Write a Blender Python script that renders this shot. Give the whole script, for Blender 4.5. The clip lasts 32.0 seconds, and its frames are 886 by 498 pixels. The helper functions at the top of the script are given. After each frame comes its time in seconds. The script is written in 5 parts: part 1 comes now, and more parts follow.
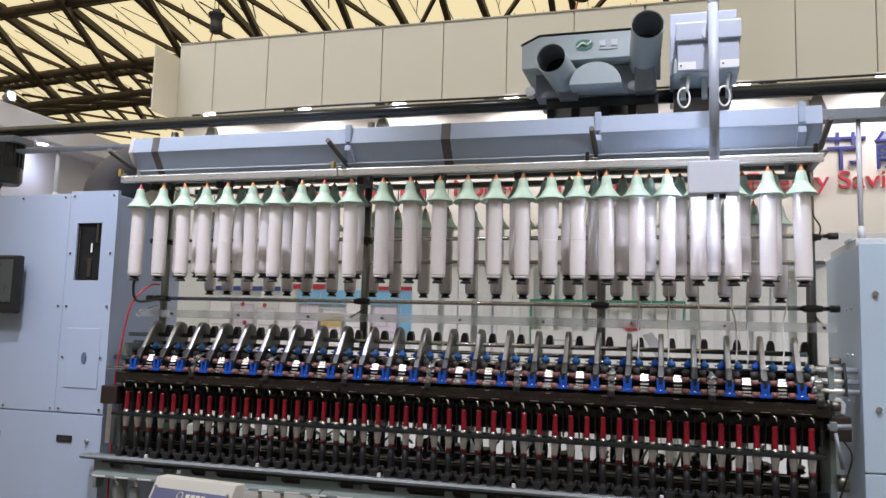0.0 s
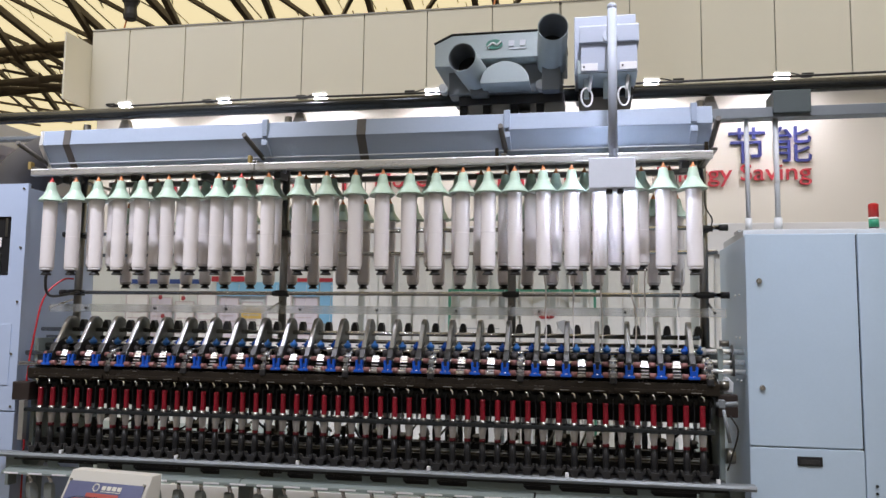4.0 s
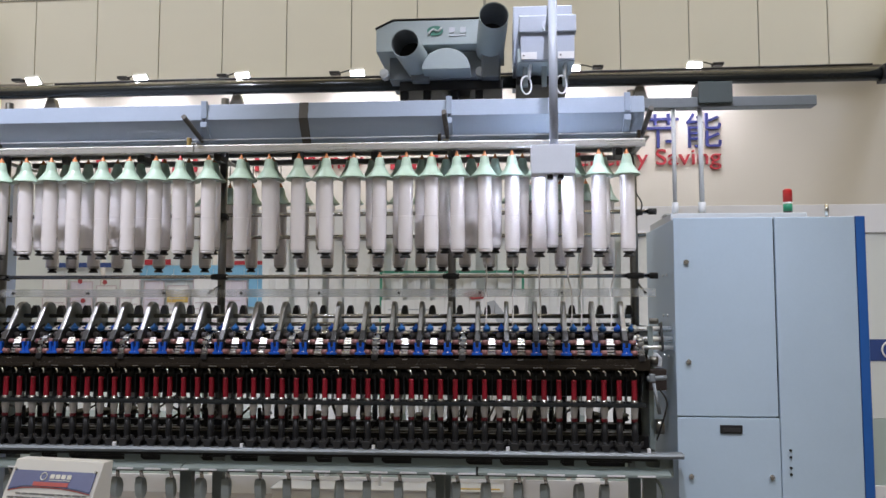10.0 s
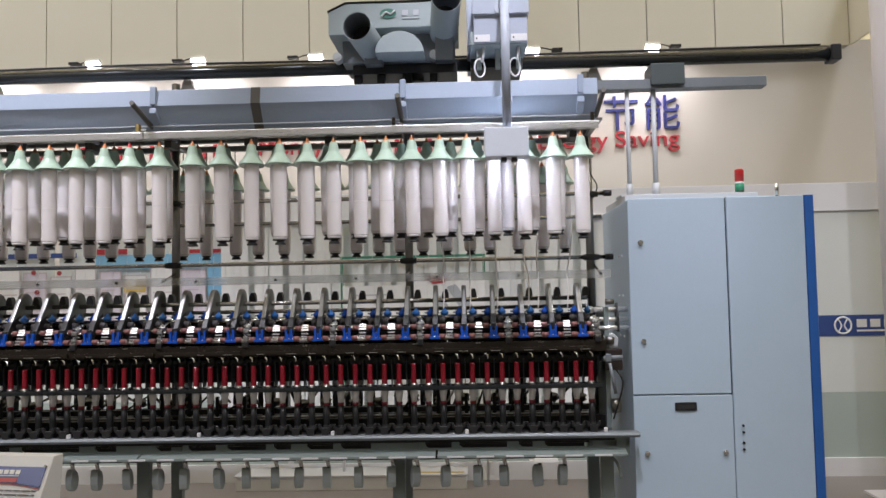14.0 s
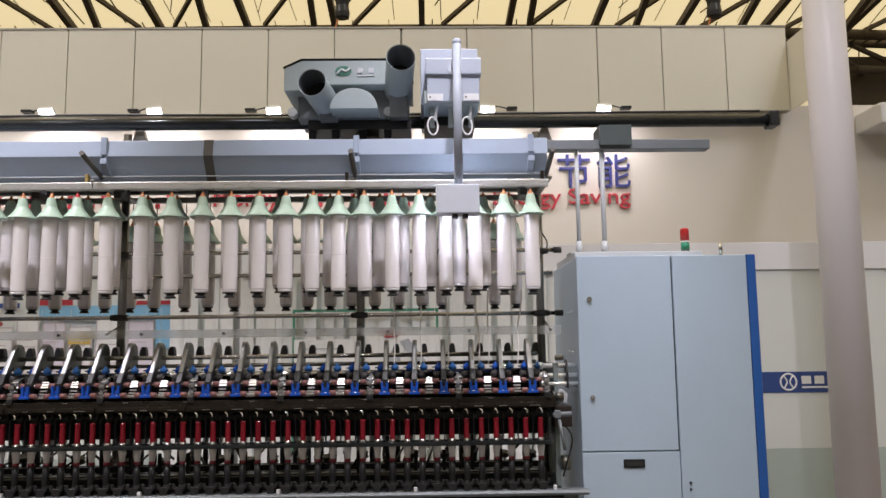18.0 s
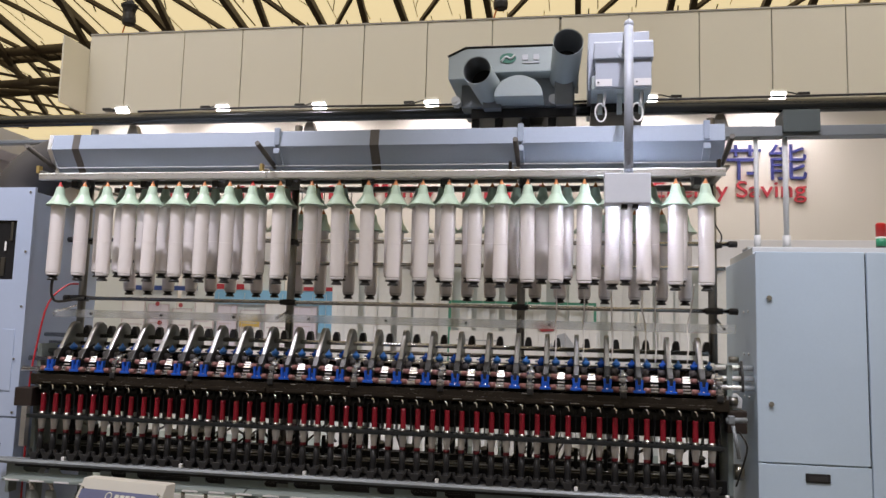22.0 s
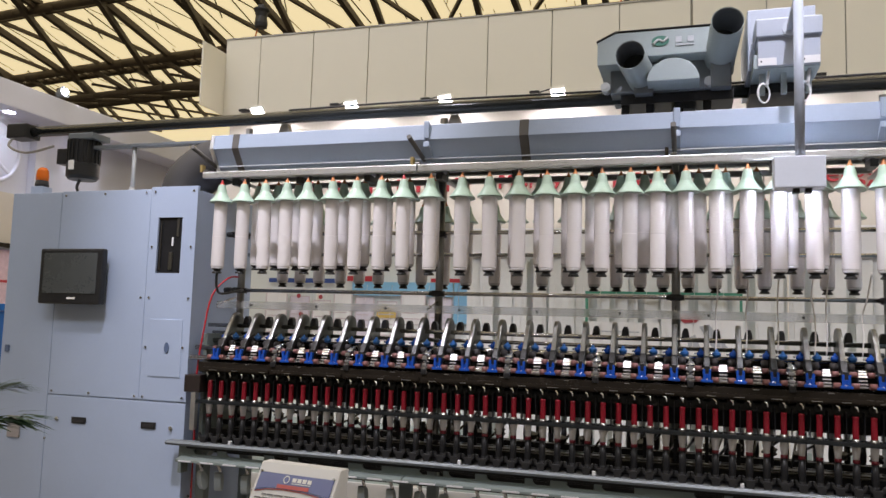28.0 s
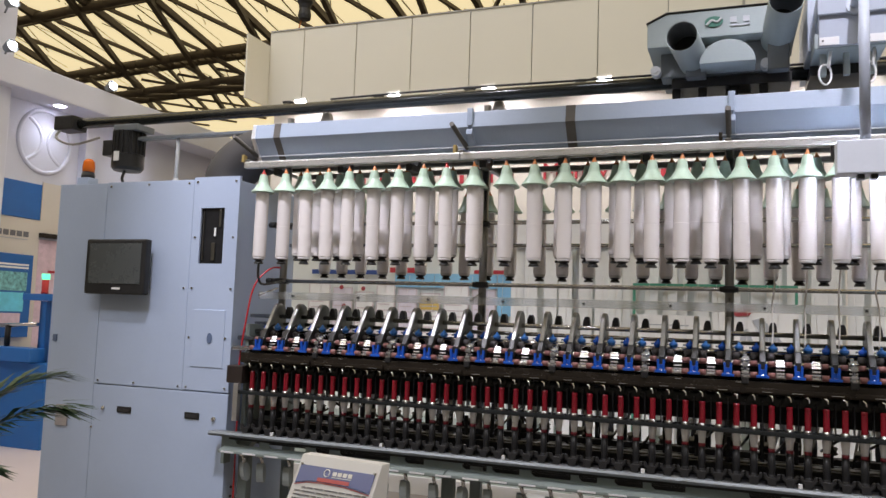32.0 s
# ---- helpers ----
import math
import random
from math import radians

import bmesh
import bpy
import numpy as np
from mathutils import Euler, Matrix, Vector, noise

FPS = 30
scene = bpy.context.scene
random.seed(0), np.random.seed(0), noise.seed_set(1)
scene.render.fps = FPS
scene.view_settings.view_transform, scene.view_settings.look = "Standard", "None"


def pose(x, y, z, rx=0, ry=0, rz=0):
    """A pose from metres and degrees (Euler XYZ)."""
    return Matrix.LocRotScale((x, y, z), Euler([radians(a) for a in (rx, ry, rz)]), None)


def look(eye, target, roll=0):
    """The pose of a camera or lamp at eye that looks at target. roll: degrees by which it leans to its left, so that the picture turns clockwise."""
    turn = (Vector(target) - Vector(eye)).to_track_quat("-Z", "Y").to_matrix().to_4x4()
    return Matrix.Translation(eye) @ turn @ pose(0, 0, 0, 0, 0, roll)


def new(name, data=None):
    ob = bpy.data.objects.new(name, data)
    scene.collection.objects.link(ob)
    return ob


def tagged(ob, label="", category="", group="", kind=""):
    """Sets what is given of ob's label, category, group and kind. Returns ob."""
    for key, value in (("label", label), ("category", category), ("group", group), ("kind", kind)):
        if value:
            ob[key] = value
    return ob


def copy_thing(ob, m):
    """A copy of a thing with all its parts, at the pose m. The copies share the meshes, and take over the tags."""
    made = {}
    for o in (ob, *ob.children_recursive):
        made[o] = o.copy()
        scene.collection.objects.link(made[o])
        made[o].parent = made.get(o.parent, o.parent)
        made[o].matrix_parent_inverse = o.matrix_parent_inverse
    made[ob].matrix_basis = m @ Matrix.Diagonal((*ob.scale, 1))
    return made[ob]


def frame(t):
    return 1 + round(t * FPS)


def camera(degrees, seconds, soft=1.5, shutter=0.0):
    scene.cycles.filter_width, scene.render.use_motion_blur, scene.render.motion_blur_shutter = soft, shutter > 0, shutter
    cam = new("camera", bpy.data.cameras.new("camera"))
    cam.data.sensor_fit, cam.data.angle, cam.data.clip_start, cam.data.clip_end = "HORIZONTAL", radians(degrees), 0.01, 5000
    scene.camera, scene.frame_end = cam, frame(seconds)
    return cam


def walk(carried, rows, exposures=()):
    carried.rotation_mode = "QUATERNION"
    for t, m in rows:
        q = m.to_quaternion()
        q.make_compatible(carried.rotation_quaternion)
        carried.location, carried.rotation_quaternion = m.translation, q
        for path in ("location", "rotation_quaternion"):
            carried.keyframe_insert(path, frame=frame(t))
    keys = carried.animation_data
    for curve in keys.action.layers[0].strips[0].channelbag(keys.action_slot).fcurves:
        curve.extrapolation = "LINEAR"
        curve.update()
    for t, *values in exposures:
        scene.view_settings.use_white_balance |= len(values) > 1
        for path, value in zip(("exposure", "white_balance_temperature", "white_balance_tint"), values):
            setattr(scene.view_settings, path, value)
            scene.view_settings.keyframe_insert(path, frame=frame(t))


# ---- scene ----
cam = camera(58.5, 32.0)
PATH = [
    (0, (1.089, -3.595, 1.536), (0.538, -1.685, 1.753), 1.6),
    (0.5, (1.101, -3.634, 1.539), (0.587, -1.711, 1.728), 1.8),
    (1, (1.118, -3.652, 1.54), (0.634, -1.721, 1.729), 1.3),
    (1.5, (1.13, -3.669, 1.538), (0.677, -1.736, 1.773), 1.6),
    (2, (1.131, -3.68, 1.537), (0.678, -1.743, 1.742), 1.2),
    (2.5, (1.153, -3.678, 1.538), (0.717, -1.738, 1.759), 1.1),
    (3, (1.165, -3.683, 1.536), (0.738, -1.742, 1.758), 0.6),
    (3.5, (1.169, -3.693, 1.533), (0.774, -1.742, 1.726), 0.3),
    (4, (1.167, -3.702, 1.534), (0.798, -1.746, 1.73), 0.7),
    (4.5, (1.149, -3.713, 1.532), (0.865, -1.742, 1.712), 1.6),
    (6.5, (1.062, -3.777, 1.544), (0.877, -1.795, 1.741), 1.0),
    (7, (1.049, -3.774, 1.539), (0.846, -1.792, 1.704), 1.5),
    (7.5, (1.043, -3.776, 1.538), (0.847, -1.792, 1.697), 1.9),
    (8, (1.05, -3.792, 1.537), (0.867, -1.807, 1.695), 1.6),
    (8.5, (1.044, -3.798, 1.538), (0.898, -1.808, 1.675), 1.5),
    (9, (1.046, -3.797, 1.534), (0.941, -1.803, 1.655), 1.0),
    (9.5, (1.036, -3.798, 1.537), (0.887, -1.808, 1.673), 0.4),
    (10, (1.041, -3.799, 1.537), (0.887, -1.81, 1.686), -0.0),
    (10.5, (1.047, -3.796, 1.534), (0.917, -1.805, 1.666), 0.5),
    (11, (1.055, -3.801, 1.533), (0.927, -1.809, 1.659), 0.3),
    (11.5, (1.067, -3.797, 1.534), (0.968, -1.803, 1.655), -0.0),
    (12, (1.067, -3.794, 1.533), (0.968, -1.799, 1.642), -0.1),
    (12.5, (1.079, -3.797, 1.537), (0.984, -1.803, 1.655), -0.4),
    (13, (1.086, -3.794, 1.537), (1.003, -1.8, 1.666), -0.6),
    (13.5, (1.085, -3.792, 1.532), (0.996, -1.797, 1.647), -0.9),
    (14, (1.091, -3.789, 1.534), (1.02, -1.794, 1.644), -1.1),
    (14.5, (1.092, -3.79, 1.541), (1.035, -1.796, 1.694), -1.2),
    (16.5, (1.101, -3.8, 1.539), (1.089, -1.809, 1.731), -1.3),
    (17, (1.112, -3.81, 1.543), (1.123, -1.821, 1.747), -1.3),
    (17.5, (1.118, -3.81, 1.543), (1.14, -1.823, 1.773), -0.9),
    (18, (1.119, -3.806, 1.541), (1.158, -1.821, 1.783), -0.7),
    (18.5, (1.102, -3.794, 1.54), (1.036, -1.806, 1.75), -0.4),
    (19, (1.088, -3.79, 1.538), (1.011, -1.804, 1.758), 0.2),
    (19.5, (1.076, -3.774, 1.534), (0.947, -1.79, 1.751), 0.3),
    (20, (1.072, -3.77, 1.532), (0.94, -1.785, 1.738), 0.8),
    (20.5, (1.062, -3.766, 1.536), (0.889, -1.787, 1.766), 1.2),
    (21, (1.051, -3.756, 1.539), (0.838, -1.78, 1.761), 1.5),
    (21.5, (1.052, -3.739, 1.538), (0.767, -1.772, 1.757), 1.0),
    (22, (1.05, -3.727, 1.537), (0.715, -1.768, 1.76), 1.6),
    (22.5, (1.043, -3.73, 1.539), (0.705, -1.771, 1.759), 2.2),
    (23, (1.019, -3.738, 1.538), (0.659, -1.781, 1.747), 2.9),
    (23.5, (0.99, -3.74, 1.535), (0.596, -1.789, 1.726), 2.6),
    (24, (0.964, -3.747, 1.542), (0.53, -1.808, 1.765), 2.9),
    (24.5, (0.951, -3.746, 1.544), (0.508, -1.808, 1.767), 3.6),
    (25, (0.927, -3.743, 1.537), (0.461, -1.809, 1.742), 3.1),
    (25.5, (0.902, -3.75, 1.536), (0.392, -1.827, 1.733), 2.9),
    (27.5, (0.871, -3.764, 1.528), (0.299, -1.858, 1.732), 2.2),
    (28, (0.86, -3.761, 1.528), (0.253, -1.865, 1.722), 1.7),
    (28.5, (0.874, -3.741, 1.535), (0.146, -1.891, 1.755), 2.6),
    (29, (0.909, -3.706, 1.53), (0.179, -1.857, 1.757), 2.9),
    (29.5, (0.889, -3.688, 1.534), (0.219, -1.816, 1.753), 2.2),
    (30, (0.858, -3.673, 1.526), (0.149, -1.813, 1.71), 1.9),
    (30.5, (0.856, -3.67, 1.533), (0.141, -1.812, 1.723), 1.7),
    (31, (0.846, -3.676, 1.532), (0.129, -1.82, 1.735), 1.6),
    (31.5, (0.843, -3.675, 1.533), (0.131, -1.817, 1.735), 1.6),
    (32, (0.834, -3.676, 1.524), (0.123, -1.815, 1.696), 2.0),
]
walk(cam, [(t, look(eye, target, roll)) for t, eye, target, roll in PATH], [(0, -0.06, 5950, 18), (4, -0.05, 5950, 18), (8, -0.18, 5850, 17), (13, -0.15, 5850, 17), (14, -0.17, 6050, 18), (18, -0.22, 6250, 20), (22, -0.22, 6300, 20), (25, -0.2, 6200, 20), (32, -0.08, 6150, 19)])

# ---- world, lights ----
world = bpy.data.worlds.new("hall_air")
scene.world = world
world.use_nodes = True
wn = world.node_tree.nodes["Background"]
wn.inputs[0].default_value = (0.9, 0.92, 1.0, 1)
wn.inputs[1].default_value = 0.04


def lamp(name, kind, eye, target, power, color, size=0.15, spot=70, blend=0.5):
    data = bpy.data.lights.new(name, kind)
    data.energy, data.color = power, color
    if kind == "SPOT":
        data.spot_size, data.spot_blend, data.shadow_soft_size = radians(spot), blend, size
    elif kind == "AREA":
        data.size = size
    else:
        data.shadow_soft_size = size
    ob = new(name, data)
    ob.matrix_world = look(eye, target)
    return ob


FLOOD = (0.94, 0.93, 0.94)
COOL, WARM = (0.86, 0.93, 1.0), (1.0, 0.97, 0.92)
# unseen fill lamps added behind and above the visitors to brighten the wall
for hx, hy in ((-12, -9), (0, -9), (12, -9), (-6, 1), (8, 1)):
    lamp("hall_fill_lamp", "AREA", (hx, hy, 12.2), (hx * 0.7, hy + 5, 0), 300, COOL, 1.6)
# unseen floodlights of the stand above the visitors, inferred from cast shadows
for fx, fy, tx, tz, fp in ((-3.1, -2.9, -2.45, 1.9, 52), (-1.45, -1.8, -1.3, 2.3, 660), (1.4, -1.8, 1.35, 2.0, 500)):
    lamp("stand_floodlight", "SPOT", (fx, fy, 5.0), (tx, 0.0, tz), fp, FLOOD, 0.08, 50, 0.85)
# unseen flood at the right, widened to brighten the column
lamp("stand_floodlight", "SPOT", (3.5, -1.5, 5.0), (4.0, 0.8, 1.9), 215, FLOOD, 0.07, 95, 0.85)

# ---- materials ----


def ramp(nt, fac, stops):
    node = nt.nodes.new("ShaderNodeValToRGB")
    el = node.color_ramp.elements
    while len(el) < len(stops):
        el.new(0.5)
    for e, (p, c) in zip(el, stops):
        e.position, e.color = p, (*c, 1)
    nt.links.new(fac, node.inputs[0])
    return node.outputs[0]


def noise_tex(nt, scale, detail=4, rough=0.55, stretch=None):
    co = nt.nodes.new("ShaderNodeTexCoord")
    out = co.outputs["Object"]
    if stretch:
        mp = nt.nodes.new("ShaderNodeMapping")
        mp.inputs["Scale"].default_value = stretch
        nt.links.new(out, mp.inputs[0])
        out = mp.outputs[0]
    n = nt.nodes.new("ShaderNodeTexNoise")
    n.inputs["Scale"].default_value, n.inputs["Detail"].default_value, n.inputs["Roughness"].default_value = scale, detail, rough
    nt.links.new(out, n.inputs["Vector"])
    return n.outputs[0]


def mat(name, color, rough=0.5, metal=0.0, var=0.08, scale=6.0, fine=90.0, bump=0.02, stretch=None, vary=0.0, trans=0.0, coat=0.0, emit=None, spec=0.5):
    """Paint, plastic, metal: two scales of variation in colour and roughness, fine relief."""
    m = bpy.data.materials.new(name)
    m.use_nodes = True
    nt = m.node_tree
    b = nt.nodes["Principled BSDF"]
    b.inputs["Metallic"].default_value = metal
    b.inputs["Specular IOR Level"].default_value = spec
    b.inputs["Coat Weight"].default_value = coat
    b.inputs["Coat Roughness"].default_value = 0.12
    if trans:
        b.inputs["Transmission Weight"].default_value = trans
    big, small = noise_tex(nt, scale, 5, 0.6, stretch), noise_tex(nt, fine, 3, 0.5, stretch)
    mix = nt.nodes.new("ShaderNodeMath")
    mix.operation = "MULTIPLY_ADD"
    nt.links.new(small, mix.inputs[0])
    mix.inputs[1].default_value = 0.35
    nt.links.new(big, mix.inputs[2])
    lo, hi = [c * (1 - var) for c in color], [min(1, c * (1 + var)) for c in color]
    col = ramp(nt, mix.outputs[0], ((0.35, lo), (0.95, hi)))
    if vary:
        info = nt.nodes.new("ShaderNodeObjectInfo")
        hsv = nt.nodes.new("ShaderNodeHueSaturation")
        mr = nt.nodes.new("ShaderNodeMapRange")
        mr.inputs[3].default_value, mr.inputs[4].default_value = 1 - vary, 1 + vary
        nt.links.new(info.outputs["Random"], mr.inputs[0])
        nt.links.new(mr.outputs[0], hsv.inputs["Value"])
        nt.links.new(col, hsv.inputs["Color"])
        col = hsv.outputs[0]
    nt.links.new(col, b.inputs["Base Color"])
    rr = nt.nodes.new("ShaderNodeMapRange")
    rr.inputs[3].default_value, rr.inputs[4].default_value = max(0.02, rough * 0.8), min(1, rough * 1.25)
    nt.links.new(mix.outputs[0], rr.inputs[0])
    nt.links.new(rr.outputs[0], b.inputs["Roughness"])
    if bump:
        bp = nt.nodes.new("ShaderNodeBump")
        bp.inputs["Strength"].default_value, bp.inputs["Distance"].default_value = bump * 4, 0.004
        nt.links.new(mix.outputs[0], bp.inputs["Height"])
        nt.links.new(bp.outputs[0], b.inputs["Normal"])
    if emit:
        b.inputs["Emission Color"].default_value, b.inputs["Emission Strength"].default_value = (*emit[0], 1), emit[1]
    return m


BLUE_PAINT = mat("pale_blue_cabinet_paint", (0.385, 0.46, 0.61), 0.38, var=0.05, scale=2.0, bump=0.012)
GREY_PAINT = mat("grey_blue_cabinet_paint", (0.415, 0.515, 0.62), 0.36, var=0.05, scale=1.6, bump=0.012)
DUCT_PAINT = mat("lavender_duct_paint", (0.305, 0.365, 0.47), 0.34, var=0.06, scale=3.0, bump=0.015)
RAIL_PAINT = mat("grey_green_rail_paint", (0.18, 0.215, 0.21), 0.45, var=0.12, scale=8.0)
# box paint lightened in place of light falling on it
LIT_BOX_PAINT = mat("lightened_box_paint", (0.60, 0.64, 0.73), 0.4, var=0.04, scale=5.0)
# grey darkened in place of shade on the blower's front
BLOWER_PAINT = mat("darkened_grey_blower_paint", (0.30, 0.35, 0.365), 0.42, var=0.06, scale=5.0)
BLOWER_BLUE = mat("pale_violet_box_paint", (0.36, 0.40, 0.49), 0.4, var=0.05, scale=5.0)
NAVY = mat("strong_blue_edge_paint", (0.02, 0.10, 0.36), 0.35, var=0.08)
STEEL = mat("polished_steel", (0.62, 0.61, 0.59), 0.20, 1.0, 0.10, 20, 260, 0.02, (0.2, 6, 6))
ALU = mat("brushed_aluminium", (0.74, 0.75, 0.77), 0.33, 1.0, 0.06, 12, 260, 0.02, (0.2, 8, 8))
CHROME = mat("bright_chrome", (0.85, 0.86, 0.88), 0.16, 1.0, 0.03, 12, 120, 0.0)
BRIGHT = mat("bright_ground_steel", (0.90, 0.90, 0.90), 0.26, 0.85, 0.04, 14, 200, 0.01, (0.2, 6, 6))
PIPE = mat("dull_steel_pipe", (0.22, 0.215, 0.20), 0.30, 1.0, 0.16, 9, 160, 0.03, (1, 1, 0.3))
WHITE_RAIL = mat("white_rail_paint", (0.78, 0.77, 0.74), 0.35, var=0.06)
BLACK = mat("black_plastic", (0.022, 0.022, 0.023), 0.34, var=0.25, scale=14, spec=0.3)
BLACK_METAL = mat("oiled_black_steel", (0.016, 0.016, 0.017), 0.32, 0.0, 0.3, 16, spec=0.2)
BLACK_GLOSS = mat("glossy_black_tube", (0.016, 0.018, 0.019), 0.13, var=0.3, scale=5, bump=0.0, spec=0.35)
BROWN = mat("dark_bronze_beam", (0.020, 0.016, 0.012), 0.24, 0.0, 0.25, 9, spec=0.22)
BRAKE = mat("dark_grey_brake_plastic", (0.018, 0.018, 0.019), 0.34, var=0.2, scale=20, spec=0.5)
DARK_GREY = mat("dark_grey_plastic", (0.032, 0.031, 0.032), 0.42, var=0.2, scale=20, spec=0.3)
# red darkened in place of shade from the beam above
RED_TUBE = mat("red_plastic_tube", (0.195, 0.008, 0.017), 0.2, var=0.1, scale=30, vary=0.12)
DARK_RED = mat("dark_red_ring", (0.13, 0.007, 0.014), 0.3, var=0.1, scale=30)
CREAM_TUBE = mat("cream_plastic_cone", (0.87, 0.87, 0.88), 0.32, var=0.06, scale=30, vary=0.06)
BOBBIN = mat("pearl_roving_tube", (0.84, 0.80, 0.81), 0.34, 0.18, 0.02, 5, 120, 0.0, None, 0.09, coat=0.6)
BOBBIN_CAP = mat("milky_plastic_cap", (0.62, 0.6, 0.6), 0.35, var=0.05)
MINT = mat("mint_plastic_cone", (0.40, 0.53, 0.44), 0.28, var=0.08, scale=12, vary=0.07)
ORANGE = mat("orange_plastic_tip", (0.52, 0.18, 0.05), 0.35, var=0.1, scale=30, vary=0.15)
RED = mat("red_plastic", (0.46, 0.02, 0.018), 0.35, var=0.08, scale=30)
BLUE = mat("blue_plastic", (0.013, 0.075, 0.40), 0.2, var=0.1, scale=40)
SKY_BLUE = mat("light_blue_plastic", (0.018, 0.095, 0.29), 0.3, var=0.1, scale=40)
COT = mat("pink_rubber_cot", (0.20, 0.085, 0.080), 0.38, var=0.08, scale=60)
GREY_RUBBER = mat("grey_rubber", (0.045, 0.04, 0.042), 0.6, var=0.1, scale=60)
PEDAL = mat("grey_pedal_plastic", (0.33, 0.37, 0.38), 0.5, var=0.08)
WALL = mat("off_white_wall_board", (0.70, 0.67, 0.57), 0.6, var=0.03, scale=0.7, bump=0.01)
WALL_LOW = mat("cream_wall_paint", (0.64, 0.60, 0.54), 0.65, var=0.03, scale=0.6, bump=0.01)
SEAM = mat("grey_joint_strip", (0.40, 0.385, 0.345), 0.6, var=0.08)
LAVENDER = mat("lavender_booth_laminate", (0.62, 0.64, 0.74), 0.45, var=0.04, scale=1.2, bump=0.005)
BOOTH_WHITE = mat("white_booth_laminate", (0.74, 0.74, 0.76), 0.45, var=0.03, scale=1.2, bump=0.005)
PARTITION = mat("pale_green_glass_sheet", (0.70, 0.73, 0.71), 0.22, var=0.03, scale=1.0, bump=0.0)
HOOD_SIDE = mat("smoky_grey_hood_side", (0.16, 0.165, 0.15), 0.34, 0.5, 0.25, 18)
FROST = mat("frosted_film", (0.42, 0.49, 0.46), 0.4, var=0.04, scale=2.0, bump=0.0)
BLIND = mat("off_white_blind_fabric", (0.75, 0.76, 0.76), 0.7, var=0.05, scale=20, vary=0.06)
TRUSS = mat("brown_painted_truss", (0.085, 0.066, 0.048), 0.6, var=0.25, scale=2)
# emission stands in for daylight coming through the roof
MEMBRANE = mat("cream_membrane_emissive", (0.75, 0.68, 0.48), 0.8, var=0.04, scale=0.12, bump=0.0, emit=((1.0, 0.84, 0.44), 0.90))
PAPER = mat("white_paper", (0.80, 0.80, 0.80), 0.6, var=0.03)
INK = mat("grey_print", (0.16, 0.16, 0.18), 0.6, var=0.1)
FRAME_INK = mat("pale_rose_print", (0.55, 0.47, 0.50), 0.6, var=0.12)
POST_PAINT = mat("light_grey_post_paint", (0.46, 0.48, 0.50), 0.35, var=0.07)
POLISHED = mat("polished_bright_roller", (0.80, 0.79, 0.80), 0.22, 0.75, 0.04, 14, 200, 0.01, (0.2, 6, 6))
BOARD = mat("white_board_laminate", (0.66, 0.66, 0.68), 0.35, var=0.03, scale=5)
PALE_INK = mat("pale_grey_print", (0.42, 0.44, 0.48), 0.6, var=0.1)
BLUE_PRINT = mat("navy_print", (0.035, 0.07, 0.24), 0.4, var=0.1)
CYAN_PRINT = mat("cyan_poster_print", (0.24, 0.50, 0.72), 0.45, var=0.12, scale=4)
SWITCH_PLATE = mat("grey_beige_switch_plate", (0.34, 0.31, 0.31), 0.45, var=0.06, scale=20)
OCHRE = mat("ochre_plastic_wedge", (0.28, 0.20, 0.06), 0.5, var=0.1)
YELLOW = mat("yellow_label", (0.62, 0.44, 0.12), 0.5, var=0.08)
GREEN = mat("green_plastic", (0.02, 0.24, 0.13), 0.35, var=0.1)
EMBLEM_GREEN = mat("muted_green_emblem", (0.05, 0.17, 0.13), 0.4, var=0.1)
GREEN_LINE = mat("green_tape", (0.06, 0.26, 0.18), 0.5, var=0.1)
SIGN_BLUE = mat("blue_sign_letters", (0.032, 0.038, 0.19), 0.4, var=0.05)
SIGN_RED = mat("red_sign_letters", (0.43, 0.035, 0.048), 0.4, var=0.05)
SCREEN = mat("matte_lcd_screen", (0.072, 0.080, 0.082), 0.25, var=0.05, bump=0.0)
STRIP = mat("grey_anodised_strip", (0.17, 0.19, 0.21), 0.42, 0.2, 0.08, 10)
ARM_STEEL = mat("worn_steel_hood", (0.30, 0.30, 0.295), 0.36, 1.0, 0.15, 14, 200, 0.02)
HOSE = mat("grey_rubber_hose", (0.032, 0.030, 0.030), 0.6, var=0.15, scale=10)
CABLE = mat("white_cable", (0.66, 0.66, 0.68), 0.45, var=0.05)
RED_HOSE = mat("red_air_hose", (0.45, 0.02, 0.03), 0.3, var=0.1)
THREAD = mat("white_yarn", (0.82, 0.80, 0.78), 0.8, var=0.05)
ACRYLIC = mat("clear_acrylic_bar", (0.78, 0.80, 0.80), 0.10, var=0.05, scale=9, bump=0.0, trans=0.82)
LEAF = mat("palm_leaf", (0.022, 0.055, 0.02), 0.45, var=0.3, scale=12)
MACHINE_BLUE = mat("blue_machine_paint", (0.012, 0.12, 0.40), 0.4, var=0.12, scale=3)
MACHINE_LIGHT = mat("light_blue_print", (0.15, 0.62, 0.80), 0.4, var=0.2, scale=9)
SCREEN_PRINT = mat("speckled_screen_picture", (0.16, 0.40, 0.42), 0.3, var=0.9, scale=22, bump=0.0)
PINK = mat("pink_print", (0.68, 0.52, 0.60), 0.5, var=0.18, scale=18)
COLUMN = mat("white_column_paint", (0.74, 0.71, 0.74), 0.3, var=0.03, scale=1.5, bump=0.004)
LAMP_GLOW = mat("lit_lamp_lens", (0.9, 0.9, 0.9), 0.3, var=0.0, bump=0.0, emit=((1.0, 0.98, 0.92), 40.0))
